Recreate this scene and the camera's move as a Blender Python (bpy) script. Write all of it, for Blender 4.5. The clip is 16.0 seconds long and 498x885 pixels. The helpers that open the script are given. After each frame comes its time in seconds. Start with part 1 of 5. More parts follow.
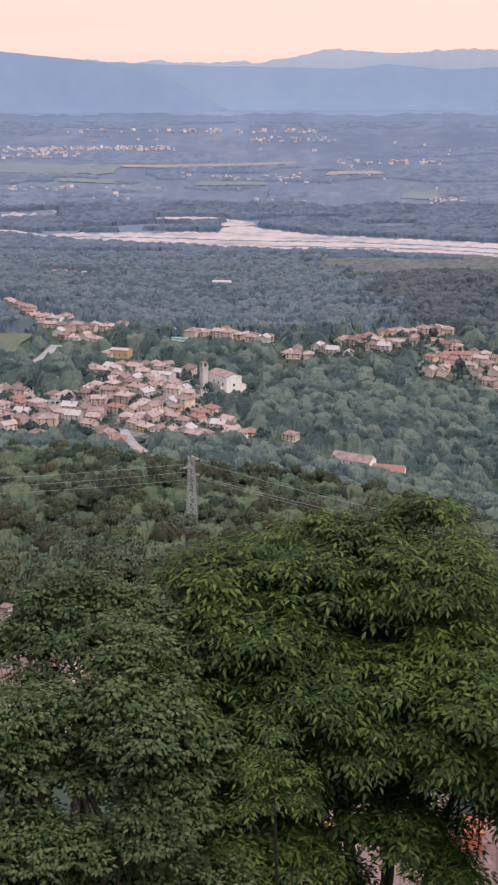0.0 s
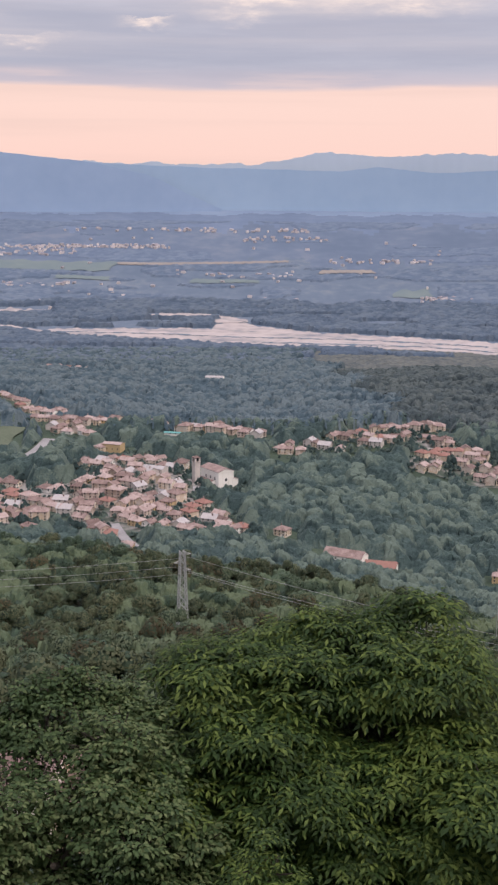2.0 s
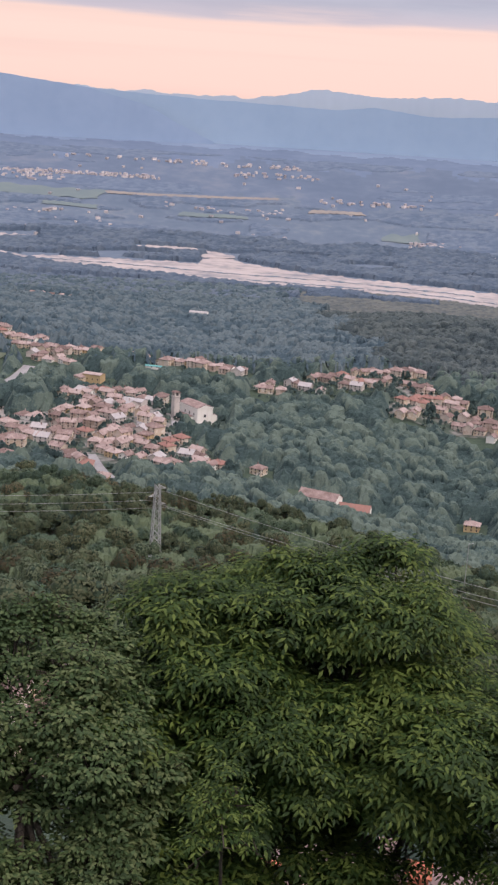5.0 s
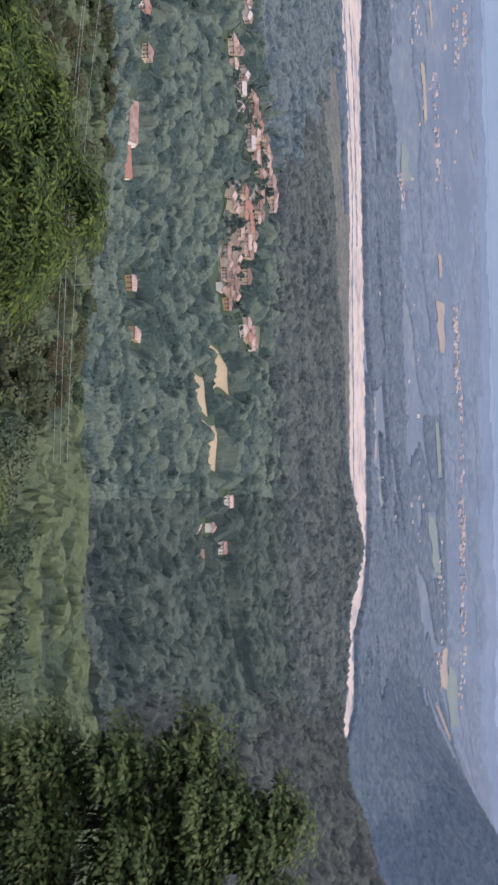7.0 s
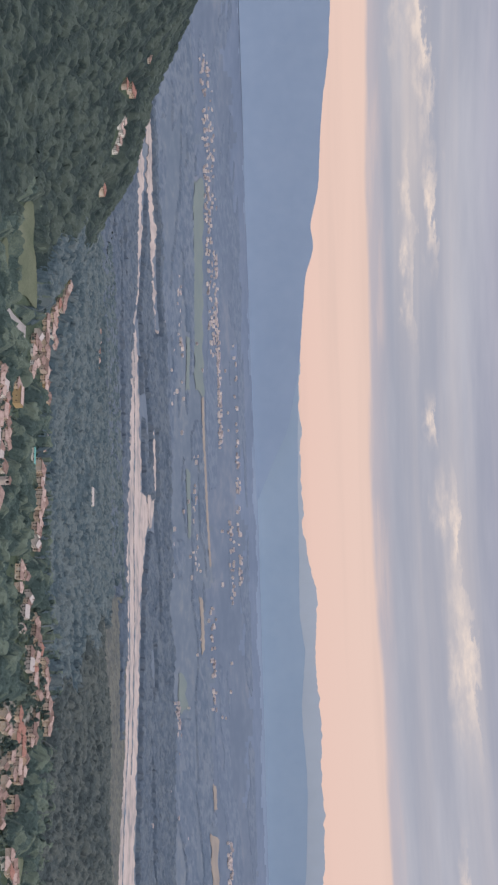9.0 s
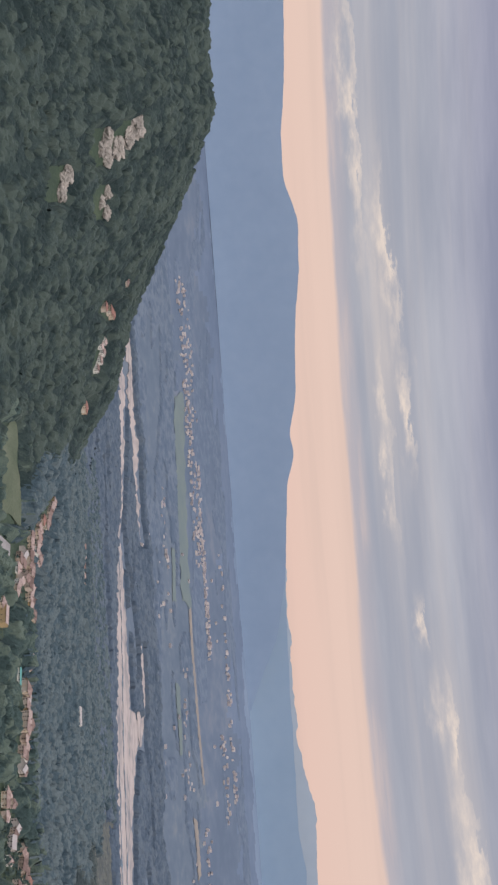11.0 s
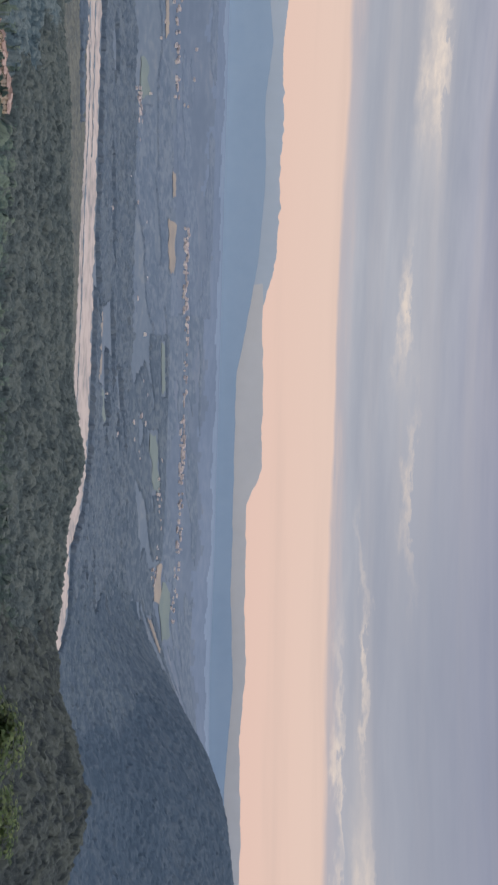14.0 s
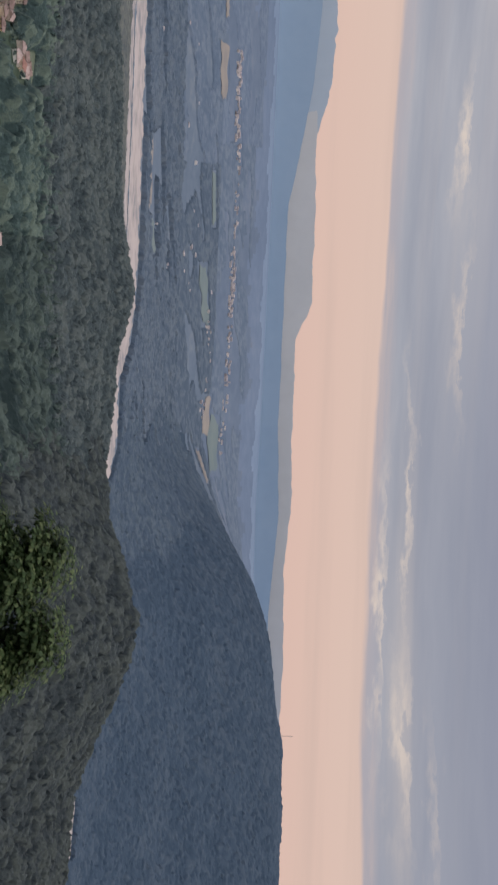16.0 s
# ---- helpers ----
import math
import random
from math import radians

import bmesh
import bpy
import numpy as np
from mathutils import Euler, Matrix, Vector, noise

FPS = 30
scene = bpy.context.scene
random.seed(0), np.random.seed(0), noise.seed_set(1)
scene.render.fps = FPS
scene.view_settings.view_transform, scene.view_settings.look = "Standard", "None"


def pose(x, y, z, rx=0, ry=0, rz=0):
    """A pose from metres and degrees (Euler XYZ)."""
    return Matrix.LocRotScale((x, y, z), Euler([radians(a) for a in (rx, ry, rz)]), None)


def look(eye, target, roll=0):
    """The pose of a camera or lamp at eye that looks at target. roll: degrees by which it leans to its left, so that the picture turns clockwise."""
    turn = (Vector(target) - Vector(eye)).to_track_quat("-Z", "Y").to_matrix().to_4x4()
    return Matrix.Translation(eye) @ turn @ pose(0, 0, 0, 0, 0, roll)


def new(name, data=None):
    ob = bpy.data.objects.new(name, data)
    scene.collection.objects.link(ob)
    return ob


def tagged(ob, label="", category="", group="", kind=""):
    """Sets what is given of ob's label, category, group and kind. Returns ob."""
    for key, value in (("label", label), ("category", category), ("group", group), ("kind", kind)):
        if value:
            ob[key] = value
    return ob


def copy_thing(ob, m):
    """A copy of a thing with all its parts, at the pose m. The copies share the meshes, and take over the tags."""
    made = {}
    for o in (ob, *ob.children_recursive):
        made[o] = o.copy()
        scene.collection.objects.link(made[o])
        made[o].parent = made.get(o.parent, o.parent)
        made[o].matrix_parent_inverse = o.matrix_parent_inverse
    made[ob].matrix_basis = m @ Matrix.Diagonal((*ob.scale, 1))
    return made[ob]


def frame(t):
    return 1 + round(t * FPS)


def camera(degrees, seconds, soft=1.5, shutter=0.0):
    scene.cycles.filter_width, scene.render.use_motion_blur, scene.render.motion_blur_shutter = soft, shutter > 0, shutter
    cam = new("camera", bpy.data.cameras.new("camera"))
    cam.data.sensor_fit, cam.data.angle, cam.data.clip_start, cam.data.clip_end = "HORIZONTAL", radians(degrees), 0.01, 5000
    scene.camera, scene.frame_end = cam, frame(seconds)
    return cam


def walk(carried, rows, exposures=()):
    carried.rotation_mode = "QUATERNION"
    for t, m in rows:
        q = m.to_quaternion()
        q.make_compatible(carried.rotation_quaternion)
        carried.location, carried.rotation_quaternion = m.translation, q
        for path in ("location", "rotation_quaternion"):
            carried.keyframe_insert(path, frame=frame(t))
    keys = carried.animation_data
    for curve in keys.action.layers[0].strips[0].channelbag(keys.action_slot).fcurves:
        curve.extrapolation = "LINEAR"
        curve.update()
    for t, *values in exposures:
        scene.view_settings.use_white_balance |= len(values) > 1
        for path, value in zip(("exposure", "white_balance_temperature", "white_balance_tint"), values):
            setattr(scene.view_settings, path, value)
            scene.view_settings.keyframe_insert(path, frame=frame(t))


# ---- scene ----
cam = camera(23.86, 16.0, soft=2.4, shutter=0.12)
ROWS = [     # seconds, bearing, elevation, lean of the camera to its left
    (0.00, 0.00, -16.10, 0.00),
    (0.50, -0.43, -16.35, -0.08),
    (1.00, -0.53, -15.70, 0.23),
    (1.50, -0.44, -14.15, 0.27),
    (2.00, 0.38, -11.49, 0.50),
    (2.50, 2.28, -9.69, 1.02),
    (3.00, 4.54, -9.06, 1.71),
    (3.50, 5.89, -9.64, 2.53),
    (4.00, 6.17, -11.42, 2.52),
    (4.50, 4.72, -13.39, 2.91),
    (5.00, 1.53, -14.47, 3.66),
    (5.20, 1.54, -14.87, 3.85),
    (5.50, 3.33, -15.20, 9.59),
    (5.80, 7.72, -15.44, 22.91),
    (6.10, 13.20, -15.44, 40.65),
    (6.40, 18.27, -15.01, 59.62),
    (6.70, 21.43, -13.98, 76.66),
    (7.00, 21.19, -12.18, 88.61),
    (7.30, 16.05, -9.41, 92.30),
    (7.50, 10.14, -7.14, 91.25),
    (8.00, 1.54, -2.73, 89.68),
    (8.50, -2.26, -1.10, 88.75),
    (9.00, -3.74, -0.70, 88.28),
    (9.20, -4.88, -0.52, 88.10),
    (9.55, -7.33, -0.23, 87.67),
    (9.90, -10.18, 0.01, 87.10),
    (10.25, -12.73, 0.21, 86.52),
    (10.60, -14.25, 0.38, 86.07),
    (10.95, -14.01, 0.51, 85.87),
    (11.30, -11.29, 0.63, 86.05),
    (11.50, -8.84, 0.70, 86.31),
    (12.00, -1.42, 0.79, 87.71),
    (12.50, 5.78, 0.96, 88.85),
    (13.00, 12.23, 1.01, 89.86),
    (13.50, 18.70, 1.16, 90.60),
    (14.00, 25.20, 1.20, 91.74),
    (14.50, 31.68, 1.00, 92.46),
    (15.00, 37.13, 0.49, 93.42),
    (15.50, 38.42, -0.13, 93.12),
    (16.00, 33.35, -0.85, 92.81),
]
EXPOSURES = [(0, 0.46, 6500, 15), (0.5, 0.46, 6500, 15), (2.0, 0.29, 6500, 13), (3.0, 0.16, 6500, 11), (3.5, 0.16, 6500, 11), (4.0, 0.20, 6500, 11), (4.5, 0.29, 6500, 12), (5.2, 0.38, 6500, 14), (7.3, 0.55, 6500, 13), (7.5, 0.42, 6500, 13), (8.0, 0.04, 6500, 12), (9.0, 0.02, 6500, 9), (11.5, -0.04, 6500, 6), (12.5, -0.06, 6500, 4), (13.5, -0.05, 6500, 4), (14.0, -0.02, 6500, 5), (15.0, -0.12, 6500, 6), (16.0, -0.16, 6500, 6)]   # stops, white balance, tint
walk(cam, [(t, pose(0, 0, 340, 0, 0, -b) @ pose(0, 0, 0, 90 + e, 0, 0) @ pose(0, 0, 0, 0, 0, lean)) for t, b, e, lean in ROWS], EXPOSURES)

# ---- sky and light ----
world = bpy.data.worlds.new("evening_sky")
scene.world = world
world.use_nodes = True
W = world.node_tree
W.nodes.clear()


def wn(kind, **sockets):
    n = W.nodes.new(kind)
    for k, v in sockets.items():
        n.inputs[int(k[1:])].default_value = v
    return n


def wire(tree, source, target):
    tree.links.new(source, target)


def wmath(op, a, b=0.0, c=None):
    n = W.nodes.new("ShaderNodeMath")
    n.operation = op
    for i, v in enumerate((a, b) if c is None else (a, b, c)):
        if isinstance(v, (int, float)):
            n.inputs[i].default_value = v
        else:
            wire(W, v, n.inputs[i])
    return n.outputs[0]


def wnoise(vec, scale, detail, rough=0.55):
    n = wn("ShaderNodeTexNoise")
    n.inputs["Scale"].default_value, n.inputs["Detail"].default_value, n.inputs["Roughness"].default_value = scale, detail, rough
    wire(W, vec, n.inputs["Vector"])
    return n.outputs["Fac"]


def wvec(x, y, z=0.0):
    n = W.nodes.new("ShaderNodeCombineXYZ")
    for i, v in enumerate((x, y, z)):
        if isinstance(v, (int, float)):
            n.inputs[i].default_value = v
        else:
            wire(W, v, n.inputs[i])
    return n.outputs[0]


def wmap(v, a, b, c=0.0, d=1.0):
    n = W.nodes.new("ShaderNodeMapRange")
    n.interpolation_type = "SMOOTHSTEP"
    wire(W, v, n.inputs[0])
    for i, q in enumerate((a, b, c, d)):
        n.inputs[i + 1].default_value = q
    return n.outputs[0]


def wmix(f, a, b):
    n = W.nodes.new("ShaderNodeMix")
    n.data_type = "RGBA"
    wire(W, f, n.inputs[0])
    for i, v in ((6, a), (7, b)):
        if isinstance(v, tuple):
            n.inputs[i].default_value = (*v, 1)
        else:
            wire(W, v, n.inputs[i])
    return n.outputs[2]


way = W.nodes.new("ShaderNodeTexCoord").outputs["Generated"]
split = W.nodes.new("ShaderNodeSeparateXYZ")
wire(W, way, split.inputs[0])
elev = wmath("MULTIPLY", wmath("ARCSINE", split.outputs[2]), 57.2958)
bear = wmath("MULTIPLY", wmath("ARCTAN2", split.outputs[0], split.outputs[1]), 57.2958)
# the clear strip over the hills, the edge of the cloud deck, the deck itself
ripple = wnoise(wvec(wmath("MULTIPLY", bear, 0.05), wmath("MULTIPLY", elev, 0.35)), 1.0, 5)
edge = wmath("ADD", elev, wmath("MULTIPLY", wmath("SUBTRACT", ripple, 0.5), 1.3))
veil = wnoise(wvec(wmath("MULTIPLY", bear, 0.03), wmath("MULTIPLY", elev, 0.9), 3.1), 1.0, 4)
clear = wmix(wmap(edge, -1.0, 6.0), (0.79, 0.535, 0.475), (0.79, 0.575, 0.51))
clear = wmix(wmath("MULTIPLY", wmap(veil, 0.45, 0.75), 0.35), clear, (0.62, 0.46, 0.42))
deck_n = wnoise(wvec(wmath("MULTIPLY", bear, 0.035), wmath("MULTIPLY", elev, 0.32), 7.7), 1.0, 7, 0.6)
deck = wmix(wmap(deck_n, 0.32, 0.68), (0.345, 0.355, 0.440), (0.485, 0.480, 0.550))
deck = wmix(wmap(edge, 9.0, 14.0), deck, wmix(wmap(deck_n, 0.34, 0.66), (0.252, 0.258, 0.370), (0.365, 0.357, 0.475)))
streak = wnoise(wvec(wmath("MULTIPLY", bear, 0.025), wmath("MULTIPLY", elev, 0.9), 4.2), 1.0, 5)
deck = wmix(wmath("MULTIPLY", wmap(streak, 0.45, 0.75), 0.32), deck, (0.58, 0.52, 0.54))
deck = wmix(wmath("MULTIPLY", wmap(edge, 6.3, 5.2), 0.8), deck, (0.50, 0.44, 0.49))


def glow(b0, e0, wide, tall, tilt=0.0):
    """A soft patch of thin, lit cloud."""
    db = wmath("DIVIDE", wmath("SUBTRACT", bear, b0), wide)
    de = wmath("DIVIDE", wmath("SUBTRACT", wmath("SUBTRACT", elev, e0), wmath("MULTIPLY", wmath("SUBTRACT", bear, b0), tilt)), tall)
    return wmath("EXPONENT", wmath("MULTIPLY", wmath("ADD", wmath("MULTIPLY", db, db), wmath("MULTIPLY", de, de)), -1.0))


tuft_n = wnoise(wvec(wmath("MULTIPLY", bear, 0.28), wmath("MULTIPLY", elev, 0.95), 1.7), 1.0, 8, 0.62)
def streamer(b0, e0, wide, tall, tilt=0.0):
    """A lit cloud with a crisp upper rim that fades downwards."""
    rim = wmath("SUBTRACT", wmath("SUBTRACT", elev, e0), wmath("MULTIPLY", wmath("SUBTRACT", bear, b0), tilt))
    rim = wmath("ADD", rim, wmath("MULTIPLY", wmath("SUBTRACT", tuft_n, 0.5), 2.6))
    body = wmath("MULTIPLY", wmap(rim, -tall, -0.05), wmap(rim, 0.16, 0.0))
    db = wmath("DIVIDE", wmath("SUBTRACT", bear, b0), wide)
    return wmath("MULTIPLY", body, wmath("EXPONENT", wmath("MULTIPLY", wmath("MULTIPLY", db, db), -1.0)))


patches = None
for spot in ((0.6, 9.25, 2.0, 1.3, 0.05), (7.0, 9.6, 3.6, 1.4, 0.01), (-4.4, 8.35, 0.9, 0.7, 0.0), (-22, 8.0, 3.6, 1.3, 0.06), (-14.6, 8.4, 2.2, 0.7, 0.03), (-13, 7.2, 4.0, 0.6, 0.03), (-29, 6.6, 6.0, 1.1, 0.03), (18.8, 8.75, 2.6, 0.6, -0.02), (27.5, 9.2, 4.5, 0.6, 0.0), (47.5, 7.4, 4.0, 1.2, 0.03), (51, 8.6, 3.5, 0.6, 0.02), (41, 5.9, 6.0, 0.5, 0.0), (36, 7.1, 5.0, 0.35, 0.02)):
    g = streamer(*spot)
    patches = g if patches is None else wmath("MAXIMUM", patches, g)
veiled = None
for spot in ((5, 8.7, 7.0, 0.9, 0.02), (-18, 7.4, 8.0, 0.9, 0.04), (24, 8.6, 9.0, 0.6, 0.0), (45, 6.8, 9.0, 0.9, 0.02)):
    g = glow(*spot)
    veiled = g if veiled is None else wmath("ADD", veiled, g)
deck = wmix(wmath("MULTIPLY", wmath("MINIMUM", veiled, 1.0), wmap(streak, 0.30, 0.70, 0.1, 0.6)), deck, (0.66, 0.575, 0.56))
fibre = wnoise(wvec(wmath("MULTIPLY", bear, 0.9), wmath("MULTIPLY", elev, 3.2), 5.5), 1.0, 6, 0.62)
bright = wmath("MULTIPLY", wmath("MULTIPLY", wmap(tuft_n, 0.34, 0.60, 0.25, 1.0), wmap(fibre, 0.32, 0.60, 0.45, 1.0)), patches)
deck = wmix(wmath("MULTIPLY", bright, 0.85), deck, (0.92, 0.75, 0.65))
# a thin darker roll of cloud along the deck's lower edge
roll_n = wnoise(wvec(wmath("MULTIPLY", bear, 0.12), wmath("MULTIPLY", elev, 1.4), 9.4), 1.0, 5)
fringe = wmath("MULTIPLY", wmap(edge, 6.1, 5.5), wmap(roll_n, 0.42, 0.62))
deck = wmix(wmath("MULTIPLY", fringe, 0.7), deck, (0.62, 0.50, 0.50))
deck = wmix(wmath("MULTIPLY", wmap(bear, 8.0, 38.0), wmap(edge, 5.6, 9.5, 0.14, 0.6)), deck, (0.26, 0.275, 0.37))
sky_col = wmix(wmap(edge, 5.08, 5.34), clear, deck)
# overhead, out of view, the sky is brightened to light the land
sky_col = wmix(wmap(elev, 18.0, 45.0), sky_col, (1.30, 1.25, 1.33))
nishita = W.nodes.new("ShaderNodeTexSky")
nishita.sky_type, nishita.sun_disc, nishita.sun_elevation, nishita.sun_rotation = "NISHITA", False, radians(4), radians(140)
sky_bg, deck_bg, both, wout = wn("ShaderNodeBackground"), wn("ShaderNodeBackground"), wn("ShaderNodeAddShader"), wn("ShaderNodeOutputWorld")
wire(W, nishita.outputs[0], sky_bg.inputs[0])
sky_bg.inputs[1].default_value = 0.006
wire(W, sky_col, deck_bg.inputs[0])
deck_bg.inputs[1].default_value = 1.0
wire(W, sky_bg.outputs[0], both.inputs[0])
wire(W, deck_bg.outputs[0], both.inputs[1])
wire(W, both.outputs[0], wout.inputs[0])

sun = new("sun", bpy.data.lights.new("sun", "SUN"))
sun.data.energy, sun.data.angle, sun.data.color = 1.65, radians(30), (1.0, 0.86, 0.76)
sun.matrix_world = look((0, 0, 560), (-330, 280, 0))

# ---- materials ----


def material(name, colours, rough=0.9, grain=1.0, patch=0.05, bump=0.2, vary="", metal=0.0, contrast=(0.32, 0.68), flat=True):
    """colours: dark, middle and light; grain and patch: size of the fine and the broad pattern, per metre. vary: 'object' or 'island'."""
    m = bpy.data.materials.new(name)
    m.use_nodes = True
    t = m.node_tree
    b = t.nodes["Principled BSDF"]
    b.inputs["Roughness"].default_value, b.inputs["Metallic"].default_value = rough, metal
    b.inputs["Specular IOR Level"].default_value = 0.25
    co = t.nodes.new("ShaderNodeNewGeometry")
    broad, fine = t.nodes.new("ShaderNodeTexNoise"), t.nodes.new("ShaderNodeTexNoise")
    for n, s, d in ((broad, patch, 3), (fine, grain, 6)):
        n.inputs["Scale"].default_value, n.inputs["Detail"].default_value = s, d
        t.links.new(co.outputs["Position"], n.inputs["Vector"])
    add = t.nodes.new("ShaderNodeMath")
    add.operation = "MULTIPLY_ADD"
    t.links.new(fine.outputs["Fac"], add.inputs[0])
    add.inputs[1].default_value = 0.5
    half = t.nodes.new("ShaderNodeMath")
    half.operation = "MULTIPLY"
    half.inputs[1].default_value = 0.5
    t.links.new(broad.outputs["Fac"], half.inputs[0])
    t.links.new(half.outputs[0], add.inputs[2])
    value = add.outputs[0]
    spread = 0.5 if vary == "tone" else 0.36
    if vary:
        if vary == "object":
            pick = t.nodes.new("ShaderNodeObjectInfo").outputs["Random"]
        elif vary == "tone":
            tone = t.nodes.new("ShaderNodeAttribute")
            tone.attribute_name = "tone"
            pick = tone.outputs["Fac"]
        else:
            pick = co.outputs["Random Per Island"]
        mixv = t.nodes.new("ShaderNodeMath")
        mixv.operation = "MULTIPLY_ADD"
        t.links.new(pick, mixv.inputs[0])
        mixv.inputs[1].default_value = spread
        sub = t.nodes.new("ShaderNodeMath")
        sub.operation = "SUBTRACT"
        t.links.new(value, sub.inputs[0])
        sub.inputs[1].default_value = spread / 2
        t.links.new(sub.outputs[0], mixv.inputs[2])
        value = mixv.outputs[0]
    ramp = t.nodes.new("ShaderNodeValToRGB")
    e = ramp.color_ramp.elements
    e[0].position, e[1].position = contrast
    e[0].color, e[1].color = (*colours[0], 1), (*colours[-1], 1)
    for i, c in enumerate(colours[1:-1]):
        e.new(contrast[0] + (contrast[1] - contrast[0]) * (i + 1) / (len(colours) - 1)).color = (*c, 1)
    t.links.new(value, ramp.inputs[0])
    t.links.new(ramp.outputs[0], b.inputs["Base Color"])
    if bump:
        bp = t.nodes.new("ShaderNodeBump")
        bp.inputs["Strength"].default_value, bp.inputs["Distance"].default_value = bump, 0.5 / max(grain, 0.01)
        t.links.new(fine.outputs["Fac"], bp.inputs["Height"])
        t.links.new(bp.outputs[0], b.inputs["Normal"])
    return m


def leaf_material(name, colours, vary="island"):
    m = material(name, colours, 0.6, 6.0, 0.7, 0.0, vary, contrast=(0.35, 0.65))
    t = m.node_tree
    b = t.nodes["Principled BSDF"]
    b.inputs["Specular IOR Level"].default_value = 0.18
    through_leaf, mix = t.nodes.new("ShaderNodeBsdfTranslucent"), t.nodes.new("ShaderNodeMixShader")
    t.links.new(b.inputs["Base Color"].links[0].from_socket, through_leaf.inputs[0])
    mix.inputs[0].default_value = 0.3
    t.links.new(b.outputs[0], mix.inputs[1])
    t.links.new(through_leaf.outputs[0], mix.inputs[2])
    t.links.new(mix.outputs[0], t.nodes["Material Output"].inputs[0])
    return m


M_GROUND = material("woodland_floor", ((0.03, 0.046, 0.036), (0.042, 0.064, 0.046), (0.065, 0.088, 0.055)), 0.95, 0.3, 0.02, 0.5)
# haze is painted into the plain's colours, bluer and paler outwards
M_PLAIN = material("haze_tinted_plain_woods_and_fields", ((0.092, 0.124, 0.174), (0.108, 0.140, 0.190), (0.146, 0.172, 0.208)), 1.0, 0.03, 0.005, 0.0, contrast=(0.40, 0.66))
M_PLAIN_FAR = material("haze_tinted_outer_woods_and_fields", ((0.092, 0.124, 0.182), (0.106, 0.139, 0.199), (0.140, 0.165, 0.216)), 1.0, 0.02, 0.004, 0.0, contrast=(0.40, 0.66))
M_PLAIN_EDGE = material("haze_painted_rim_of_the_plain", ((0.106, 0.143, 0.216), (0.119, 0.158, 0.233), (0.136, 0.174, 0.246)), 1.0, 0.02, 0.004, 0.0, contrast=(0.40, 0.66))
M_PLAIN_RIM = material("haze_pale_outer_rim_of_the_plain", ((0.150, 0.203, 0.292), (0.163, 0.217, 0.307), (0.178, 0.232, 0.320)), 1.0, 0.02, 0.004, 0.0, contrast=(0.40, 0.66))
M_GRAVEL = material("river_gravel", ((0.18, 0.18, 0.205), (0.30, 0.27, 0.268), (0.385, 0.335, 0.325)), 0.9, 0.03, 0.008, 0.1, contrast=(0.36, 0.56))
M_WATER = material("river_water", ((0.16, 0.22, 0.28), (0.22, 0.28, 0.34)), 0.15, 0.2, 0.02, 0.1)
M_SCRUB = material("river_scrub", ((0.07, 0.084, 0.092), (0.09, 0.10, 0.105), (0.12, 0.125, 0.12)), 1.0, 0.08, 0.01, 0.2)
M_MEADOW = material("meadow", ((0.062, 0.082, 0.055), (0.09, 0.108, 0.075), (0.12, 0.135, 0.10)), 0.95, 0.4, 0.03, 0.2)
M_STUBBLE = material("dry_field", ((0.21, 0.18, 0.13), (0.28, 0.235, 0.165), (0.34, 0.28, 0.20)), 0.95, 0.4, 0.03, 0.2)
# far copies of the field colours, greyed and blued as painted haze
M_FARFIELD = material("haze_tinted_green_field", ((0.120, 0.156, 0.172), (0.145, 0.180, 0.182)), 1.0, 0.02, 0.01, 0.0)
M_FARSTUB = material("haze_tinted_dry_field", ((0.19, 0.178, 0.178), (0.25, 0.222, 0.20)), 1.0, 0.02, 0.01, 0.0)
M_ROCK = material("pale_rock", ((0.16, 0.15, 0.14), (0.30, 0.28, 0.26), (0.42, 0.38, 0.35)), 0.95, 0.15, 0.03, 0.6)
M_ROAD = material("grey_asphalt", ((0.18, 0.17, 0.18), (0.24, 0.23, 0.24), (0.30, 0.29, 0.29)), 0.9, 0.8, 0.05, 0.2)
M_YARD = material("pale_paving", ((0.40, 0.39, 0.38), (0.52, 0.51, 0.50), (0.6, 0.59, 0.58)), 0.9, 2.0, 0.3, 0.2)
# aerial haze is put into the mountains' base colours, palest farthest
M_LEFTHILL = material("haze_dark_blue_mountain", ((0.222, 0.306, 0.436), (0.234, 0.318, 0.449), (0.247, 0.331, 0.462)), 1.0, 0.02, 0.004, 0.0)
M_MIDHILL = material("haze_pale_blue_mountain", ((0.258, 0.361, 0.489), (0.273, 0.374, 0.502), (0.287, 0.388, 0.513)), 1.0, 0.02, 0.004, 0.0)
M_FARHILL = material("haze_grey_blue_mountain", ((0.40, 0.48, 0.57), (0.415, 0.495, 0.585), (0.43, 0.51, 0.60)), 1.0, 0.02, 0.004, 0.0)
M_HAZYHILL = material("haze_pale_grey_mountain", ((0.52, 0.54, 0.56), (0.54, 0.56, 0.58), (0.56, 0.58, 0.60)), 1.0, 0.02, 0.004, 0.0)
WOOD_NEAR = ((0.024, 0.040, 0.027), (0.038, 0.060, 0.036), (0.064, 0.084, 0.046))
# leaf greens shift towards blue with distance: haze put into the colour
WOOD_MID_HAZE = ((0.025, 0.045, 0.046), (0.045, 0.073, 0.071), (0.092, 0.124, 0.105))
WOOD_FAR_HAZE = ((0.034, 0.058, 0.076), (0.054, 0.083, 0.103), (0.092, 0.121, 0.135))
